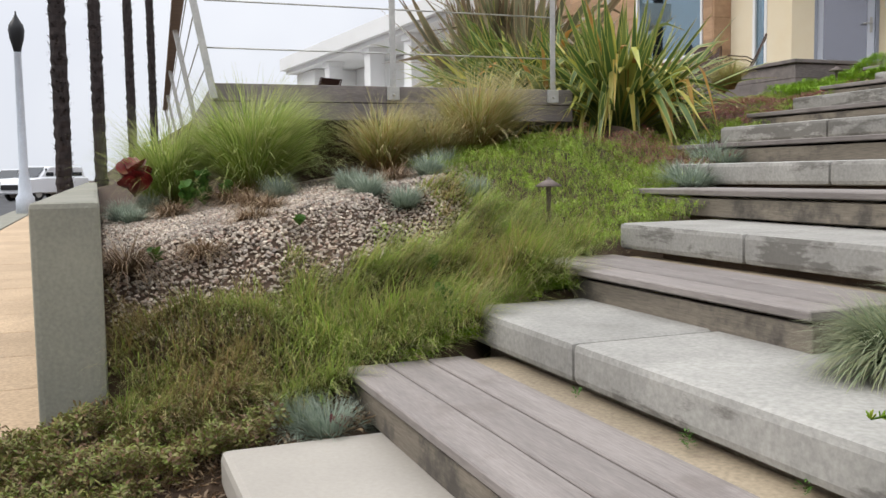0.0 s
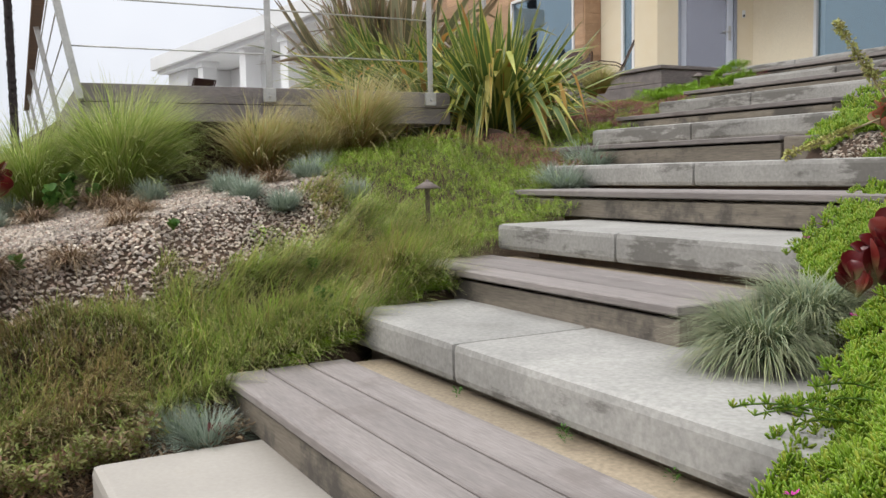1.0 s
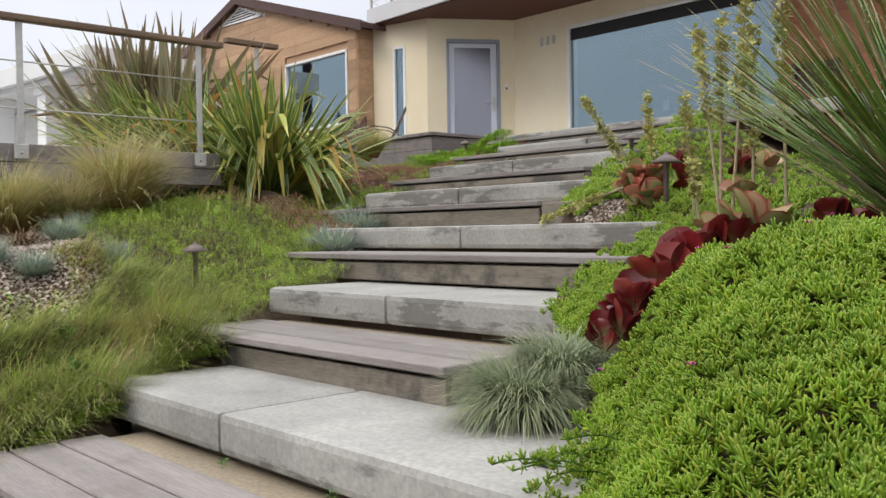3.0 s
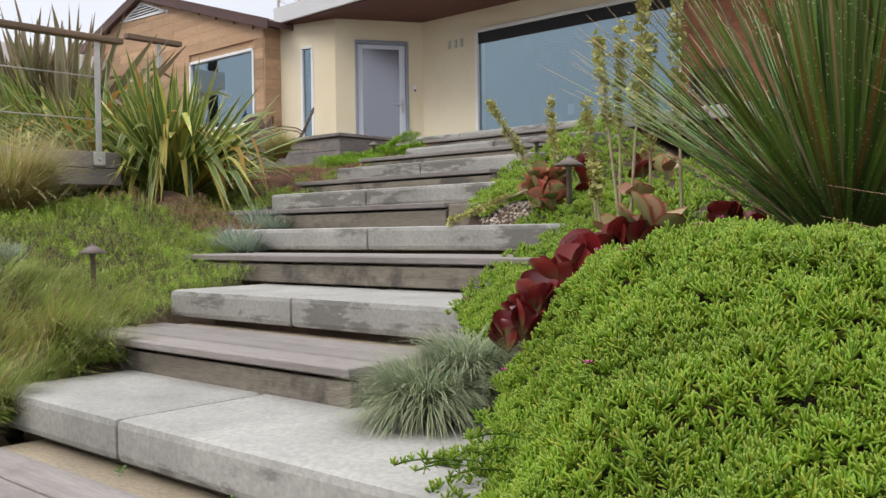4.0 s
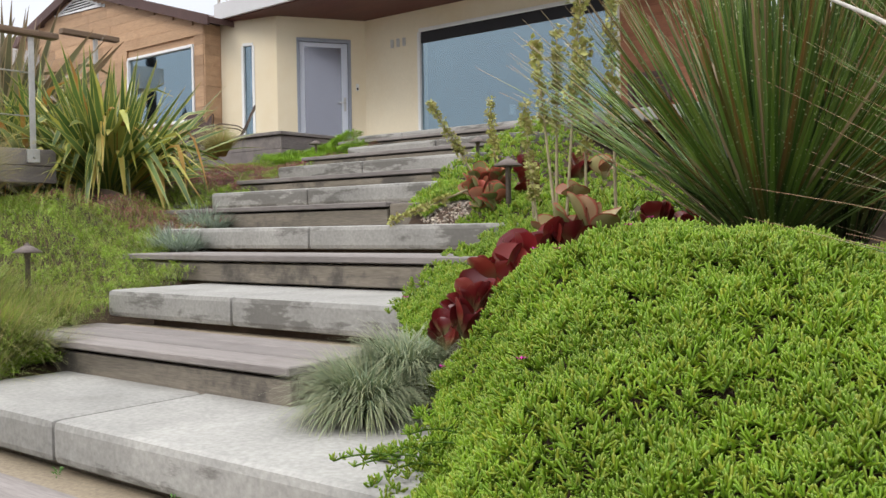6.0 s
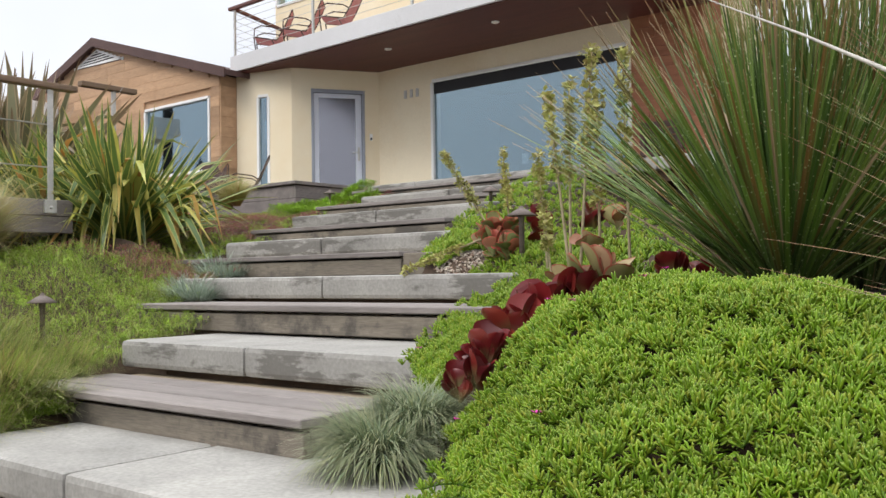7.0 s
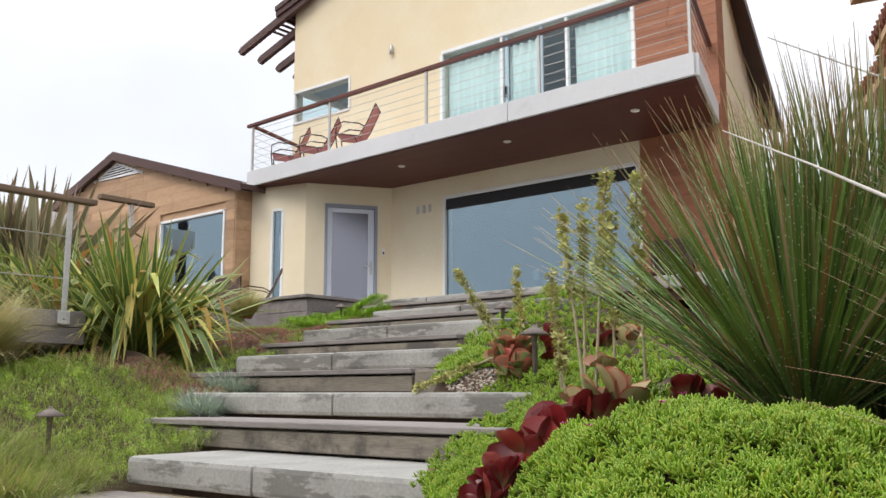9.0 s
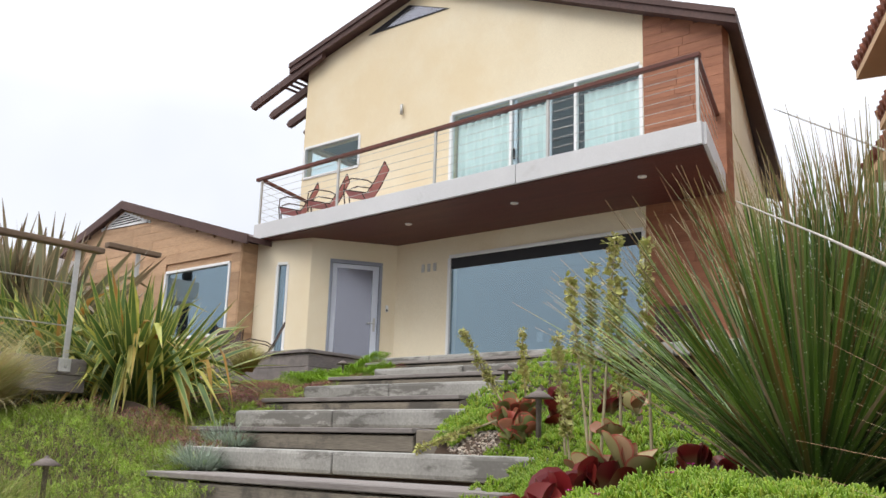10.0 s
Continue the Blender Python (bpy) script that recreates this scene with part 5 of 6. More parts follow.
# wisps standing out of it
wp = spread(18000, -7.0, -4.0, 1.7, 4.6, lambda x, y: creep_zone(x, y) and x > left_edge(y) - 2.2)
n = len(wp)
carpet("wispy_stems", blades(wp, rng.uniform(0, 6.28, n), rng.uniform(0.1, 0.8, n), rng.uniform(0.2, 0.8, n), rng.uniform(0.06, 0.15, n), 0.0026, 3), G_WISP, "fine wispy stems in the ground cover")

# long olive grass tumbling towards the foot of the steps
hp = lumpy(spread(70000, -5.3, -3.0, 0.0, 2.35, hedge_zone), 0.15)
n = len(hp)
rim_near = np.array([smooth((a - gravel_edge(b)) / 0.3) for a, b, _ in hp])
hp[:, 2] -= 0.06 * (1 - rim_near)
flow = np.array([1.5 * noise.noise((a * 1.6, b * 1.6, 4)) for a, b, _ in hp])
low = np.array([smooth((1.0 - b) / 0.5) for _, b, _ in hp])
dry = np.array([noise.noise((a * 2.1, b * 2.1, 9)) for a, b, _ in hp]) + 0.35 * low + rng.normal(0, 0.22, n) > 0.32
sway = (hp, 0.55 + flow - 0.8 * low + rng.normal(0, 0.5, n), rng.uniform(0.3, 1.2, n), rng.uniform(0.3, 1.2, n), rng.uniform(0.12, 0.32, n) * (0.6 + 0.4 * rim_near) * (1 - 0.3 * low), rng.uniform(0.0018, 0.0038, n))
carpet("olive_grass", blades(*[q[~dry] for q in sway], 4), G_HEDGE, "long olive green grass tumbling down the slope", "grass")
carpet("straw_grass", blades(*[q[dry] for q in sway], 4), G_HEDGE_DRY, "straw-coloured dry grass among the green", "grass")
# brownish succulents at the corner of the bed
lp = lumpy(spread(6000, -3.78, -2.5, -0.75, 0.5, lambda x, y: (x < -3.02 or y < 0.1 - 0.5 * (x + 3.02)) and y < 0.75 + 0.3 * (x + 3.0) and (x > -3.72 or y > 0.0)), 0.13)
lp[:, 2] = np.maximum(lp[:, 2], -0.12)
carpet("olive_succulents", random_scatter(leaflets(16, 0.014, 0.05, 9, 0.45), lp, 0.6, 1.6, 0.9), G_OLIVE, "low olive-brown succulents at the corner of the bed")

lt = spread(4000, -3.7, -2.6, -0.7, 0.85, lambda x, y: x < -3.0 or y < 0.28)
lt[:, 2] = np.maximum(lt[:, 2], -0.15) + 0.004
carpet("leaf_litter", random_scatter(leaflets(4, 0.03, 0.006, 41, 0.3), lt, 0.5, 1.3, 0.3), G_THATCH, "brown leaf litter on the bare soil", "leaf litter")
gv = spread(27000, -7.1, -3.7, 0.0, 2.3, lambda x, y: x < gravel_edge(y) + 0.16)
gv[:, 2] += 0.008
g2 = spread(1600, -3.7, -2.6, 3.78, 4.5, lambda x, y: x > interp(XR, y) - 0.1 and (x + 3.2) ** 2 + (y - 4.0) ** 2 < 0.12)
gv = np.concatenate([gv, g2])
gs = joined(*[random_scatter(chip(k), gv[i::5], 0.006, 0.0165, 0.6) for i, k in enumerate((3, 4, 5, 6, 7))])
gm = part("gravel", mesh_np("gravel", gs[0], gs[1], gs[2], False), GRAVEL, None)
tagged(gm, "mixed grey and pinkish gravel mulch", "gravel", kind="stuff")


def tussock(name, x, y, n, length, width, lean, droop, mat, label, category, group, z=None, foot=0.05, wind=0.0, wind_to=0.0, rows=5):
    """A grass clump: blades fan out from one foot."""
    a = rng.uniform(0, 6.28, n)
    rr = foot * np.sqrt(rng.uniform(0, 1, n))
    base = np.stack([rr * np.cos(a), rr * np.sin(a), np.zeros(n)], 1)
    head = a + rng.normal(0, 0.5, n)
    if wind:
        head = np.where(rng.uniform(0, 1, n) < wind, wind_to + rng.normal(0, 0.8, n), head)
    ob = plant(name, blades(base, head, rng.uniform(lean[0], lean[1], n) * np.sqrt(rng.uniform(0.05, 1, n)), rng.uniform(droop[0], droop[1], n), length * rng.uniform(0.55, 1.1, n), width * rng.uniform(0.7, 1.3, n), rows), mat, (x, y, (ground(x, y) if z is None else z) - 0.01), label, category, group)
    return ob


# feather grasses in front of the deck
for x, y, n, ln, mat, lab in ((-6.45, 0.98, 1900, 0.92, G_STIPA, "large pale green feather grass clump"), (-6.75, 0.45, 1300, 0.78, G_STIPA, "pale straw-green feather grass clump"),
                              (-6.3, 1.9, 1000, 0.64, G_STIPA_DRY, "tan and green feather grass clump"), (-6.4, 2.66, 1100, 0.82, G_STIPA_DRY, "upright feather grass clump with tan foot"), (-6.25, 2.25, 600, 0.5, G_STIPA_DRY, "small tan feather grass clump")):
    tussock("feather_grass", x, y, n * 2, ln, 0.0056, (0.08, 0.95), (0.5, 1.5), mat, lab + " before the deck", "ornamental grass", "feather grasses", foot=0.11, wind=0.45, wind_to=1.1, rows=6)
tussock("feather_grass", -9.75, 7.5, 600, 0.5, 0.005, (0.05, 0.7), (0.5, 1.4), G_STIPA_DRY, "straw-coloured feather grass beside the planter", "ornamental grass", "feather grasses", z=1.85)
tussock("feather_grass", -9.32, 7.3, 800, 0.5, 0.005, (0.05, 0.7), (0.5, 1.4), G_STIPA_DRY, "straw-coloured feather grass beside the planter", "ornamental grass", "feather grasses", z=1.86)
# blue fescues
for x, y, n, ln, lab in ((-1.88, 1.99, 2000, 0.26, "large grey-green fescue spilling over the slab"), (-1.9, 2.2, 1500, 0.24, "large grey-green fescue beside the timber step")):
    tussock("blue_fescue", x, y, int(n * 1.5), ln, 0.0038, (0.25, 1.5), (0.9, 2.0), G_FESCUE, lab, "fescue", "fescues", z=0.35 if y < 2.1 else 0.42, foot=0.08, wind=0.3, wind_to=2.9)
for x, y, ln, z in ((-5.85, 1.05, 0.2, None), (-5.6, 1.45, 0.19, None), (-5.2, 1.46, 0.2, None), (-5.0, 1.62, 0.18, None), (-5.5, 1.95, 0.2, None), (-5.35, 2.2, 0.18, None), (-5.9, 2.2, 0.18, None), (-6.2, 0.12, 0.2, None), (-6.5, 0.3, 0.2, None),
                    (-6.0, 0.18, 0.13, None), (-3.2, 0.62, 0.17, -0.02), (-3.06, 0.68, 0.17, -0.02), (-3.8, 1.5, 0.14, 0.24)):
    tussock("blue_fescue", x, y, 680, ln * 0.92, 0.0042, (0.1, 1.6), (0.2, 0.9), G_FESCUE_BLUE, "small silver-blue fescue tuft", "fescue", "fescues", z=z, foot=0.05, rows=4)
for x, y, ln, z in ((-5.2, 3.66, 0.27, 0.775), (-5.02, 3.6, 0.24, 0.77), (-5.68, 4.24, 0.27, 0.92), (-5.5, 4.22, 0.2, 0.92)):
    tussock("blue_fescue", x, y, 420, ln, 0.005, (0.75, 1.5), (0.2, 0.9), G_FESCUE_BLUE, "flat silver-blue fescue tuft on the step's end", "fescue", "fescues", z=z, foot=0.09, rows=4)
for x, y, ln in ((-4.38, 0.08, 0.25), (-4.4, 0.42, 0.14), (-4.8, 0.72, 0.15), (-6.0, 0.78, 0.24), (-5.6, 0.85, 0.18), (-5.6, 1.75, 0.18), (-5.3, 0.9, 0.14), (-5.9, 0.4, 0.2), (-6.2, 1.7, 0.2)):
    tussock("dried_grass_tuft", x, y, 520, ln * 1.15, 0.004, (0.2, 1.4), (0.9, 2.2), G_THATCH, "dried brown grass tuft in the gravel", "dead grass", "dried tufts", foot=0.06, rows=4)


# New Zealand flax
def flax(x, y, z, n, length, mats, label, width=0.06, lean=(0.0, 0.8), arch=0.25, old=0.15, face=None, turn=1.2, yellow=0.06):
    """Stiff sword leaves in the middle, arching ones round them, old yellow ones folded over and hanging."""
    t = thing("flax_plant", (x, y, z), label, "flax plant", "flax plants")
    na, no = int(n * arch), int(n * old)
    nu = n - na - no
    sets = []
    for kind, m in (("up", nu), ("arch", na), ("old", no)):
        if not m:
            continue
        a = rng.uniform(0, 6.28, m) if face is None else rng.normal(face, turn, m)
        if kind == "old" and face is None:
            a = rng.normal(-0.6, 1.2, m)  # the open side of the bed
        rad = rng.uniform(0.02, 0.2, m)
        base = np.stack([rad * np.cos(a), rad * np.sin(a), rng.uniform(-0.05, 0.1, m)], 1)
        head = a + rng.normal(0, 0.45, m)
        if kind == "up":
            le, dr, ln = rng.uniform(*lean, m), rng.uniform(-0.08, 0.25, m), rng.uniform(0.65, 1.05, m)
            ki, ka = np.where(rng.uniform(0, 1, m) < 0.22, rng.uniform(0.6, 1.7, m), 0.0), rng.uniform(0.5, 0.85, m)
        elif kind == "arch":
            le, dr, ln = rng.uniform(0.45, 1.1, m), rng.uniform(0.25, 0.95, m), rng.uniform(0.7, 1.1, m)
            ki, ka = np.where(rng.uniform(0, 1, m) < 0.3, rng.uniform(0.5, 1.2, m), 0.0), rng.uniform(0.4, 0.8, m)
        else:
            le, dr, ln = rng.uniform(0.35, 1.0, m), rng.uniform(0.1, 0.5, m), rng.uniform(0.75, 1.1, m)
            ki, ka = rng.uniform(1.2, 2.0, m), rng.uniform(0.42, 0.62, m)
        gold = rng.uniform(0, 1, m) < (0.65 if kind == "old" else yellow)
        sets.append((gold, base, head, le, dr, length * ln, width * rng.uniform(0.65, 1.15, m), ki, ka, rng.normal(0, 0.8, m)))
    for name, flip, mat in (("green_leaves", False, mats[0]), ("yellow_leaves", True, mats[1])):
        got = []
        for gold, *q in sets:
            b, h, le, dr, ln, w, ki, ka, ro = (v[gold == flip] for v in q)
            if len(b):
                got.append(blades(b, h, le, dr, ln, w, 14, 0.3, 0.03, 0.2, ki, ka, ro, 0.55))
        v, f, at = joined(*got)
        part(name, mesh_np(name, v + np.array([x, y, z]), f, at), mat, t)


flax(-7.6, 4.62, 1.2, 360, 1.36, (G_PHOR, G_PHOR_Y), "large variegated green and yellow flax plant", 0.058, (0.0, 0.9), 0.36, 0.22)
flax(-8.25, 4.3, 1.3, 190, 1.3, (G_PHOR, G_PHOR_Y), "variegated flax plant with arching yellow-edged leaves", 0.06, (0.3, 1.1), 0.45, 0.1, -2.1, 1.1)
flax(-8.9, 4.25, 1.35, 190, 1.42, (G_PHOR, G_PHOR_Y), "variegated green flax plant at the deck's end", 0.06, (0.3, 1.1), 0.45, 0.08, -2.1, 1.2, yellow=0.14)
flax(-9.6, 4.6, 1.4, 170, 1.95, (G_PHOR_B, G_PHOR), "tall bronze flax plant with stiff leaves", 0.115, (0.0, 0.75), 0.08, 0.0)
flax(-10.3, 4.5, 1.4, 150, 1.9, (G_PHOR_B, G_PHOR), "tall bronze flax plant with stiff leaves", 0.115, (0.0, 0.75), 0.08, 0.0)


# Mexican grass tree with needle leaves
def grass_tree(x, y, z, n, length, label, lean=(0.02, 1.12), mats=(G_DASY, G_DRY), dry=0.05, wid=0.0088):
    a = rng.uniform(0, 6.28, n)
    base = np.stack([0.05 * np.cos(a), 0.05 * np.sin(a), rng.uniform(0, 0.12, n)], 1)
    le = lean[0] + (lean[1] - lean[0]) * rng.uniform(0, 1, n) ** 1.15
    args = (base, a + rng.normal(0, 0.1, n), le, rng.normal(0.02, 0.06, n), length * rng.uniform(0.84, 1.04, n), np.full(n, wid) * rng.uniform(0.8, 1.2, n))
    cut = rng.uniform(0, 1, n) < dry
    t = thing("grass_tree", (x, y, z), label, "grass tree", "grass trees")
    for name, keep, mat in (("needles", ~cut, mats[0]), ("dry_needles", cut, mats[1])):
        v, f, at = blades(*[q[keep] for q in args], 5, 0.9, 0.15)
        part(name, mesh_np(name, v + np.array([x, y, z]), f, at), mat, t)
    part("trunk", lathe([(0.07, -0.1), (0.08, 0.05), (0.05, 0.14)], 10, (x, y, z)), BARK, t)


grass_tree(-0.95, 2.9, 0.78, 520, 1.03, "spiky green Mexican grass tree with needle leaves", (0.02, 1.06), dry=0.03, wid=0.012)
grass_tree(-0.84, 3.32, 0.76, 500, 1.27, "second spiky green grass tree with blond tips behind the first", (0.0, 0.6), dry=0.07, wid=0.011)
grass_tree(0.15, 2.85, 0.62, 260, 1.2, "spiky grass tree with many dried straw needles", (0.75, 1.5), dry=0.6)


dl = thing("dry_leaf", (-0.235, 1.422, 1.14), "long pale dried needle leaf arching across the grass tree", "dead leaf")
part("blade", tube([(-0.235, 1.422, 1.143), (-0.329, 1.546, 1.213), (-0.538, 1.775, 1.358), (-0.815, 2.011, 1.535)], 0.005, 6, 0.3), GREY_STALK, dl)


# paddle plants: fleshy round leaves
def paddle(length, width, thick=0.008, cup=0.25):
    """One fleshy rounded leaf that rises along +x from its foot; quads."""
    V, A, C, F = [], [], [], []
    nu, nv = 9, 6
    for side in (0, 1):
        for i in range(nu + 1):
            s = i / nu
            w = width / 2 * (0.22 + 0.78 * smooth(s / 0.6) if s < 0.6 else math.sqrt(max(0.0, 1 - ((s - 0.6) / 0.405) ** 2))) + 0.001
            for j in range(nv + 1):
                q = j / nv * 2 - 1
                V.append((length * s, q * w, cup * length * (s * s * 0.6 + 0.5 * (q * w / width * 2) ** 2) - side * thick * (1 - q * q) * (1 - s * 0.5)))
                A.append(s)
                C.append(max(abs(q), s ** 3))
    k = (nu + 1) * (nv + 1)
    for side in (0, 1):
        for i in range(nu):
            for j in range(nv):
                a = side * k + i * (nv + 1) + j
                q = (a, a + 1, a + nv + 2, a + nv + 1)
                F.append(q if side else q[::-1])
    return np.array(V), np.array(F), np.array(A), np.array(C)


def paddle_plant(x, y, z, count, size, mat, label, upright=(0.2, 1.1), name="paddle_plant", category="succulent", group="paddle plants", face=None, turn=1.0):
    t = thing(name, (x, y, z), label, category, group)
    for i in range(count):
        v, f, a, c = paddle(size * rng.uniform(0.7, 1.15), size * rng.uniform(0.75, 1.0))
        el = rng.uniform(*upright)
        az = i * 2.4 + rng.uniform(-0.4, 0.4) if face is None else face + rng.uniform(-turn, turn)
        m = np.array((Matrix.Translation((x, y, z + i * size * 0.06)) @ pose(0, 0, 0, 0, 0, math.degrees(az)) @ pose(0, 0, 0, rng.uniform(-48, 48), -math.degrees(el), 0)))
        w = v @ m[:3, :3].T + m[:3, 3]
        part("leaf", mesh_np("leaf", w, f, [("along", a), ("across", c)]), mat, t)
    return t


for x, y, z, n, s in ((-1.76, 2.24, 0.5, 10, 0.085), (-1.735, 2.3, 0.52, 10, 0.1), (-1.75, 2.38, 0.55, 14, 0.115), (-1.73, 2.49, 0.59, 15, 0.14), (-1.7, 2.6, 0.63, 15, 0.145), (-1.69, 2.74, 0.69, 13, 0.145), (-1.64, 2.8, 0.73, 12, 0.14), (-1.5, 3.25, 0.84, 9, 0.12), (-1.35, 3.3, 0.84, 7, 0.12)):
    paddle_plant(x, y, z, n, s, G_RED, "deep red paddle plant rosette on the bank", (0.3, 1.35), face=2.1, turn=2.4)
paddle_plant(-1.6, 2.9, 0.76, 13, 0.155, G_PINK, "pinkish green paddle plant rosette with mottled leaves", (0.3, 1.35), face=2.1, turn=2.4)
paddle_plant(-1.72, 2.92, 0.77, 12, 0.145, G_PINK, "paddle plant with pinkish green mottled leaves", (0.1, 1.2))
for x, y, z, n, s in ((-2.95, 4.02, 1.04, 14, 0.1), (-2.86, 3.96, 1.0, 14, 0.105), (-2.82, 4.04, 1.1, 12, 0.1), (-2.77, 3.95, 0.98, 14, 0.105), (-2.88, 4.0, 1.12, 10, 0.095)):
    paddle_plant(x, y, z, n, s, G_CORAL, "red and green paddle plant beside the path light", (0.1, 1.35))
paddle_plant(-2.68, 4.14, 1.06, 20, 0.11, G_RED, "red paddle plant beside the path light", (0.3, 1.2))
paddle_plant(-2.55, 4.5, 1.16, 9, 0.12, G_RED, "red paddle plant rosette on the bank", (0.3, 1.2))
paddle_plant(-1.72, 2.98, 1.0, 6, 0.08, G_PINK, "mottled pinkish leaves half-way up the stalks", (-0.3, 0.9))
paddle_plant(-2.4, 4.5, 1.15, 7, 0.14, G_PINK, "pinkish paddle plant on the bank", (0.3, 1.2))
paddle_plant(-6.35, 0.2, 0.76, 18, 0.15, G_RED, "bright red paddle plant above the wall", (0.3, 0.9))
paddle_plant(-3.05, 0.72, 0.0, 5, 0.06, G_RED, "tiny red succulent beside the slab", (0.3, 1.0))
for x, y, z, n, s in ((-3.74, 1.36, 0.26, 22, 0.065), (-3.62, 1.36, 0.24, 18, 0.06), (-3.54, 1.32, 0.22, 16, 0.055), (-4.1, 1.45, 0.42, 9, 0.06), (-6.15, 0.62, 0.7, 44, 0.07), (-6.0, 0.5, 0.68, 34, 0.065), (-6.1, 0.75, 0.7, 30, 0.06), (-4.75, 0.95, 0.62, 8, 0.05), (-4.35, 0.2, 0.5, 9, 0.05)):
    paddle_plant(x, y, z, n, s, G_BROAD, "broad-leaved green seedling among the grasses", (0.1, 1.2), "leafy_plant", "leafy plant", "leafy plants")


# bright tuft at the slab's end
bt = lumpy(spread(1500, -4.15, -3.62, 1.5, 2.02, lambda x, y: x < left_edge(y) + 0.06), 0.05)
bt = np.concatenate([bt, lumpy(spread(500, -3.72, -3.42, 1.08, 1.42, lambda x, y: x < left_edge(y) - 0.02), 0.06)])
eg = spread(2200, -3.9, -3.42, 1.05, 1.5, lambda x, y: x < left_edge(y) - 0.03)
eg[:, 2] += 0.09
n = len(eg)
carpet("edge_grass", blades(eg, rng.normal(-0.5, 0.9, n), rng.uniform(0.2, 1.2, n), rng.uniform(0.4, 1.5, n), rng.uniform(0.09, 0.22, n), rng.uniform(0.002, 0.0045, n), 4), G_HEDGE, "olive green grass leaning over the slab's end", "grass")
carpet("bright_moss_tuft", random_scatter(TUFTS[1], bt, 0.8, 1.5, 0.4), G_LIME, "bright lime-green cushion at the slab's end")


# tall flower spikes
def spike(foot, head, radius=0.03, buds=(0.35, 1.0), bend=0.0, stem=0.007):
    foot, head = Vector(foot), Vector(head)
    t = thing("flower_spike", foot, "pale stem with yellow-green succulent buds", "flower spike", "flower spikes")
    pts = [foot.lerp(head, k / 8) + Vector((bend * math.sin(math.pi * k / 8), 0, 0)) for k in range(9)]
    part("stem", tube(pts, stem, 6, 0.4), STEM, t)
    L = (head - foot).length
    n = int(L * (buds[1] - buds[0]) * 210)
    s = rng.uniform(buds[0], buds[1], n)
    k = np.minimum(7, (s * 8).astype(int))
    P = np.array([pts[i].lerp(pts[i + 1], q * 8 - i)[:] for i, q in zip(k, s)])
    prof = radius * (0.35 + 0.65 * np.abs(np.sin(s * 37))) * (1.1 - 0.5 * s)
    a = rng.uniform(0, 6.28, n)
    P += np.stack([np.cos(a) * prof * rng.uniform(0.3, 1, n), np.sin(a) * prof * rng.uniform(0.3, 1, n), np.zeros(n)], 1)
    v, f, at = random_scatter(leaflets(6, 0.02, 0.016, 21, 0.75), P, 0.7, 1.3, 0.9)
    part("flower_head", mesh_np("flower_head", v, f, at), G_SPIKE, t)


spike((-1.74, 2.95, 0.8), (-1.68, 2.98, 1.74), 0.034, (0.5, 1.0))
spike((-1.8, 3.0, 0.85), (-1.88, 2.98, 1.61), 0.034, (0.55, 1.0))
spike((-1.84, 3.06, 0.85), (-1.86, 3.11, 1.68), 0.025, (0.5, 1.0))
spike((-1.6, 3.1, 0.85), (-1.62, 3.11, 1.76), 0.03, (0.45, 1.0))
spike((-1.7, 3.05, 0.85), (-1.71, 3.06, 1.6), 0.035, (0.4, 1.0))
spike((-2.84, 4.1, 1.05), (-2.84, 4.03, 1.59), 0.03, (0.4, 1.0))
spike((-2.86, 4.0, 1.08), (-3.04, 3.76, 1.56), 0.03, (0.35, 1.0))
spike((-2.28, 3.6, 0.8), (-2.3, 3.55, 1.46), 0.035, (0.5, 1.0))
spike((-2.0, 3.2, 0.75), (-2.06, 3.22, 1.15), 0.02, (0.6, 1.0))
spike((-2.92, 4.0, 1.12), (-3.3, 3.72, 0.93), 0.02, (0.3, 1.0))


# path lights
def path_light(x, y, z, h=0.27):
    t = thing("path_light", (x, y, z), "small weathered bronze path light with a conical hat", "path light", "path lights")
    part("stake", lathe([(0.014, -0.12), (0.014, h - 0.05), (0.018, h - 0.045), (0.018, h - 0.01)], 10, (x, y, z)), BRONZE, t)
    part("shade", lathe([(0.075, h - 0.03), (0.078, h - 0.026), (0.03, h + 0.004), (0.012, h + 0.012), (0.012, h + 0.02), (0.003, h + 0.024)], 18, (x, y, z)), BRONZE, t)


path_light(-4.75, 2.41, 0.58, 0.24)
path_light(-2.65, 3.92, 0.93, 0.31)
path_light(-4.35, 5.99, 1.4, 0.22)
path_light(-7.65, 7.34, 1.72, 0.2)


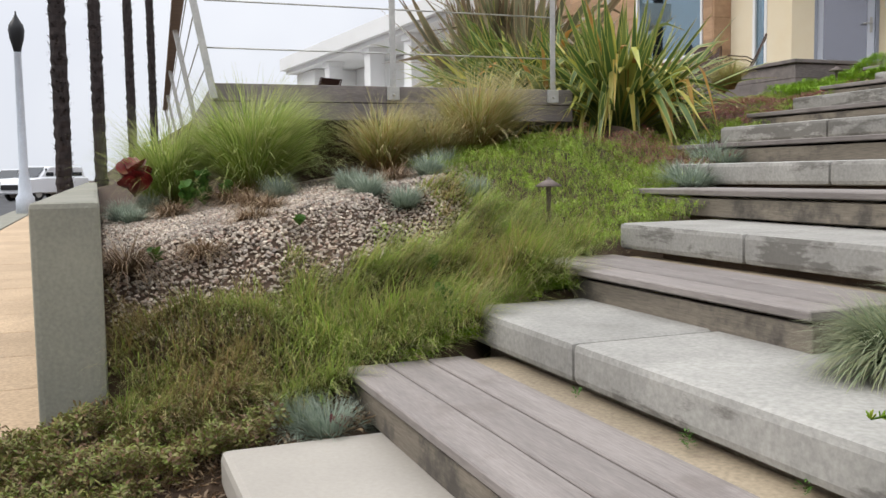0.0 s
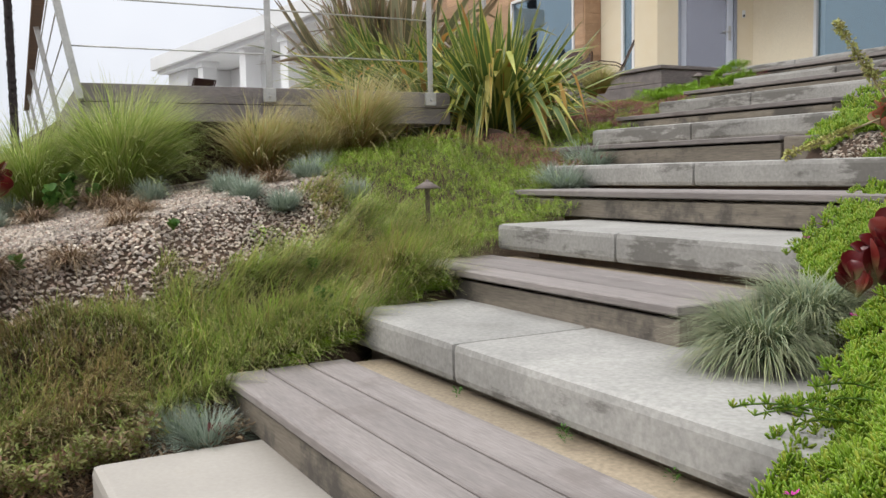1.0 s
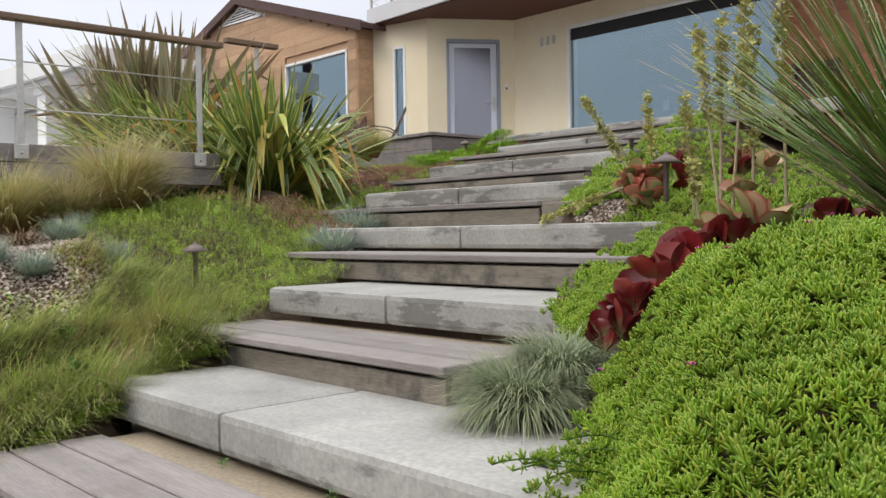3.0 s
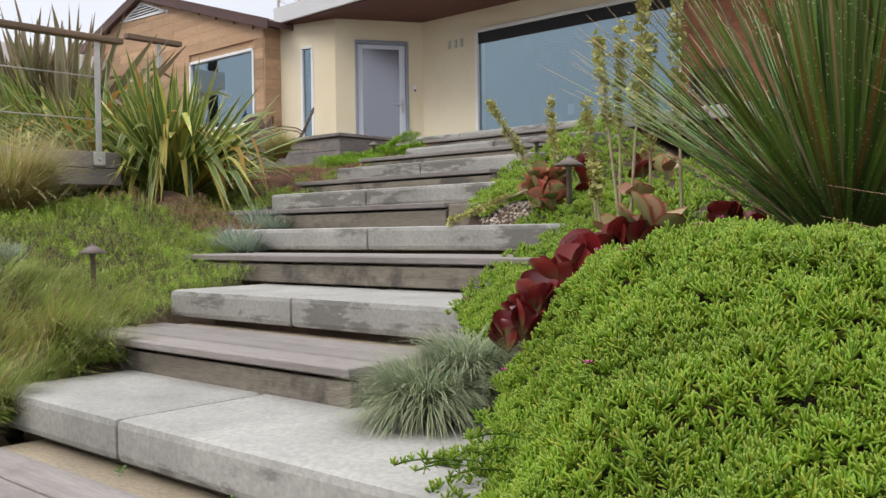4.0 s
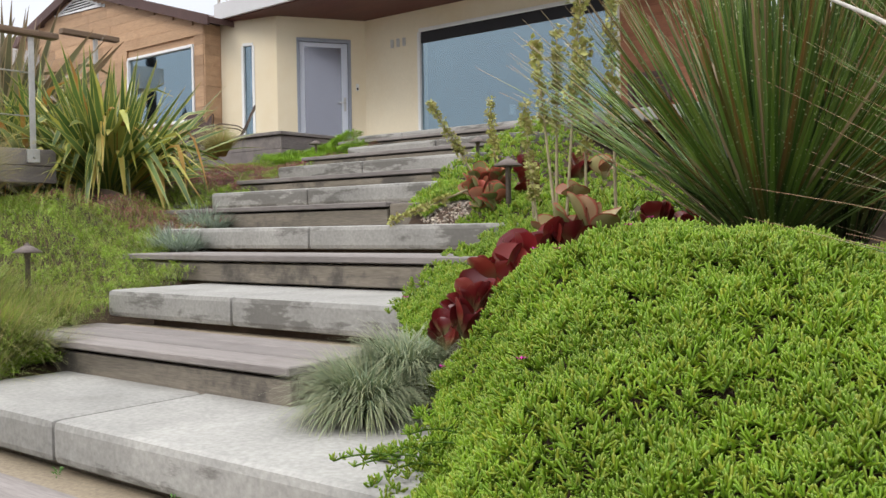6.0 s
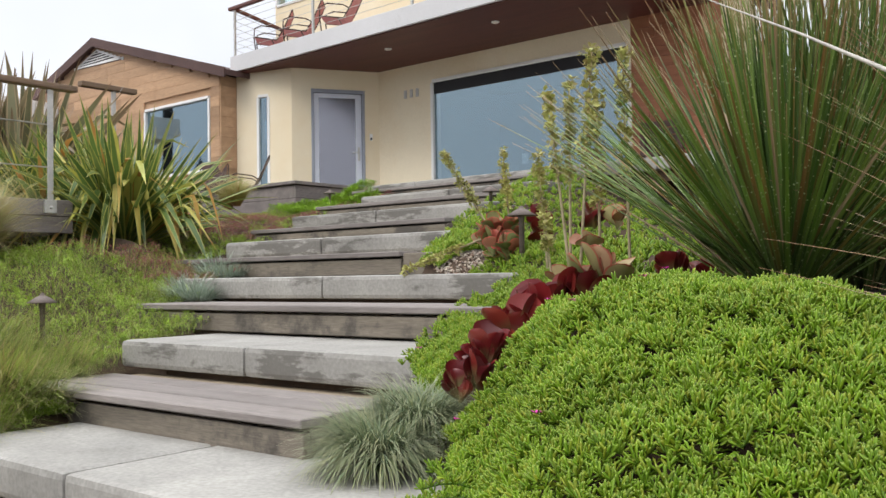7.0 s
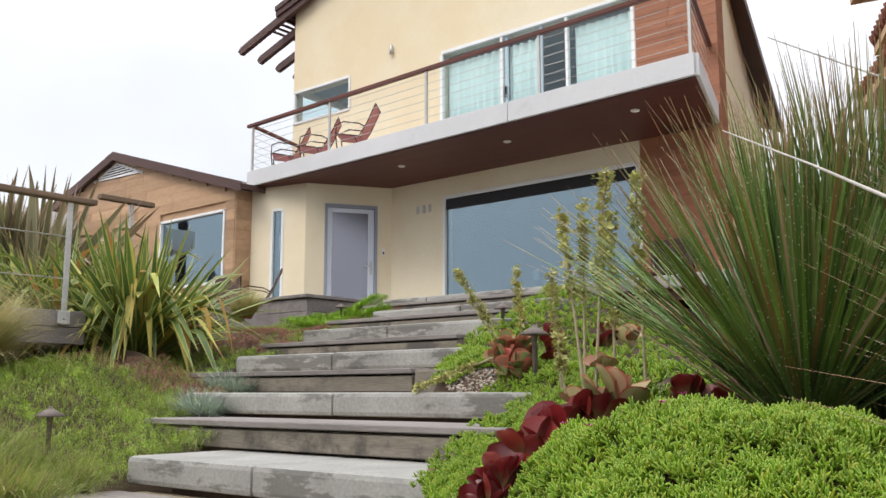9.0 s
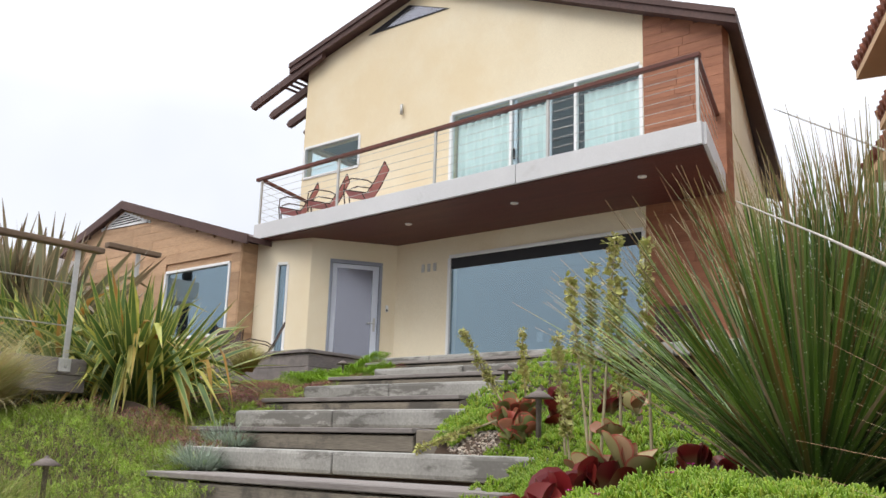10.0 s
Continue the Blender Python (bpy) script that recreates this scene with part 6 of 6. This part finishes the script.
# ---- street: palms, lamp post, parked car ----
def palm(x, y, r, h):
    t = thing("palm_trunk", (x, y, -0.16), "tall dark rough palm trunk with ragged bark", "palm tree", "street palms")
    pts, n = [], 60
    bm = bmesh.new()
    rings = []
    for i in range(n + 1):
        z = -0.2 + h * i / n
        rr = r * (1.25 - 0.35 * min(1, i / 8)) * (1 + 0.1 * ((i % 2) - 0.5))
        rings.append([bm.verts.new((x + 0.02 * math.sin(z) + rr * math.cos(k * 0.5236) * (1 + rng.uniform(-0.08, 0.08)), y + rr * math.sin(k * 0.5236) * (1 + rng.uniform(-0.08, 0.08)), z)) for k in range(12)])
    for a, b in zip(rings, rings[1:]):
        for k in range(12):
            bm.faces.new((a[k], a[(k + 1) % 12], b[(k + 1) % 12], b[k]))
    part("trunk", bm, BARK, t)
    m = 420
    a, z = rng.uniform(0, 6.28, m), rng.uniform(0.2, h - 0.3, m)
    v, f, at = blades(np.stack([x + r * 0.85 * np.cos(a), y + r * 0.85 * np.sin(a), z], 1), a, rng.uniform(0.3, 1.0, m), rng.uniform(0, 1.2, m), rng.uniform(0.06, 0.16, m), 0.05, 2)
    tagged(part("bark_fringe", mesh_np("bark_fringe", v, f, at), BARK, t), kind="stuff")


palm(-23.0, -0.72, 0.2, 8.5)
palm(-29.0, 0.12, 0.2, 9)
palm(-40.0, 1.45, 0.2, 10.5)
palm(-46.0, 2.68, 0.2, 11)
POLE = surface("pale_blue_grey_paint", (0.62, 0.66, 0.72), (0.54, 0.58, 0.64), 2, 40, 0.6)
sl = thing("street_lamp", (-30, -2.05, -0.15), "pale grey street lamp post with a dark acorn lantern", "street lamp")
part("post", lathe([(0.27, 0), (0.27, 0.5), (0.2, 0.6), (0.17, 1.0), (0.13, 1.2), (0.1, 4.75), (0.13, 4.8)], 14, (-30, -2.05, -0.15)), POLE, sl)
part("lantern", lathe([(0.1, 4.8), (0.13, 4.95), (0.2, 5.2), (0.23, 5.45), (0.2, 5.6), (0.1, 5.75), (0.03, 5.9), (0.02, 6.0)], 14, (-30, -2.05, -0.15)), BLACK, sl, "dark acorn-shaped lantern")


def car(x, y, turn):
    t = thing("parked_car", (x, y, -0.15), "white sport utility vehicle parked on the street", "car")
    z = -0.15
    body = prism([(x - 2.3, y - 0.9, z + 0.35), (x + 2.3, y - 0.9, z + 0.35), (x + 2.35, y - 0.9, z + 0.8), (x + 2.2, y - 0.9, z + 1.05), (x + 1.1, y - 0.9, z + 1.15), (x - 2.3, y - 0.9, z + 1.15)], (0, 1.8, 0), 0.06)
    b = part("body", body, CAR_WHITE, t)
    part("cabin", prism([(x - 2.2, y - 0.8, z + 1.1), (x + 1.2, y - 0.8, z + 1.1), (x + 0.5, y - 0.72, z + 1.68), (x - 1.9, y - 0.72, z + 1.68)], (0, 1.55, 0), 0.05), CAR_WHITE, t)
    part("windscreen", prism([(x + 1.24, y - 0.68, z + 1.15), (x + 1.24, y + 0.68, z + 1.15), (x + 0.62, y + 0.6, z + 1.64), (x + 0.62, y - 0.6, z + 1.64)], (0.02, 0, 0.01)), CAR_GLASS, t)
    for xa, xb in ((-1.9, -0.9), (-0.8, 0.1), (0.2, 0.75)):
        part("side_window", box((x + xa, y + 0.74, z + 1.2), (x + xb, y + 0.79, z + 1.58), 0.02), CAR_GLASS, t)
    part("grille", box((x + 2.33, y - 0.5, z + 0.55), (x + 2.37, y + 0.5, z + 0.8), 0.01), BLACK, t)
    for s in (-0.68, 0.68):
        part("headlight", box((x + 2.28, y + s - 0.16, z + 0.82), (x + 2.34, y + s + 0.16, z + 0.97), 0.02), FASCIA, t)
    for xa in (-1.4, 1.4):
        for s in (-0.86, 0.7):
            w = part("wheel", lathe([(0.36, 0), (0.37, 0.04), (0.37, 0.14), (0.36, 0.18)], 18), RUBBER, t)
            w.matrix_parent_inverse = w.matrix_parent_inverse @ pose(x + xa, y + s + 0.17, z + 0.37, 90, 0, 0)
            part("rim", lathe([(0.22, -0.01), (0.2, 0.19)], 12), STEEL, w)
    t.rotation_euler = (0, 0, radians(turn))


car(-50, -2.5, -38)
car(-62, -4.6, -30)


# ---- chairs ----
def sling_chair(x, y, z, turn, mat, label, group):
    t = thing("sling_chair", (x, y, z), label, "chair", group)
    m = pose(x, y, z, 0, 0, turn) @ Matrix.Scale(0.88, 4)

    def put(name, bm, mt):
        bmesh.ops.transform(bm, matrix=m, verts=bm.verts)
        return part(name, bm, mt, t)
    put("seat", prism([(-0.25, -0.24, 0.42), (0.25, -0.24, 0.42), (0.24, 0.22, 0.36), (-0.24, 0.22, 0.36)], (0, 0, 0.02)), mat)
    put("backrest", prism([(-0.24, 0.22, 0.38), (0.24, 0.22, 0.38), (0.24, 0.5, 0.98), (-0.24, 0.5, 0.98)], (0, 0.02, 0.01)), mat)
    for s in (-0.27, 0.27):
        put("arm_frame", tube([(s, -0.2, 0.0), (s, -0.25, 0.4), (s, -0.24, 0.6), (s, -0.1, 0.66), (s, 0.2, 0.62), (s, 0.32, 0.55)], 0.013, 6), CHAIR_METAL)
        put("back_frame", tube([(s, -0.26, 0.43), (s, 0.2, 0.37), (s, 0.34, 0.6), (s, 0.52, 1.0)], 0.013, 6), CHAIR_METAL)
        put("rear_leg", tube([(s, 0.3, 0.0), (s, 0.1, 0.38)], 0.012, 6), CHAIR_METAL)
    put("crossbar", tube([(-0.27, 0.52, 1.0), (0.27, 0.52, 1.0)], 0.012, 6), CHAIR_METAL)


for x, y, a in ((-12.62, 10.62, -45), (-11.8, 10.6, -50), (-10.75, 10.5, -56)):
    sling_chair(x, y, FZ - 0.028, a, RED_MESH, "faded red mesh sling chair with dark tube frame", "balcony chairs")
for x, y, a in ((-12.05, 9.55, -40), (-12.75, 9.5, 50)):
    sling_chair(x, y, 2.07, a, CHAIR_METAL, "dark metal patio chair beside the wing", "patio chairs")
sling_chair(-15.3, 3.45, DZ - 0.004, -60, CHAIR_METAL, "dark deck chair standing on the timber deck", "patio chairs")
# overhead wires at the house's flank
wr = thing("overhead_wire", (-5, 16, 7), "thin dark overhead service wire", "wire")
part("wire", tube([(-5.2, 15.1, 7.0), (-2.6, 11.7, 4.72), (-1.3, 10.0, 3.58)], 0.014, 5), STEEL, wr)
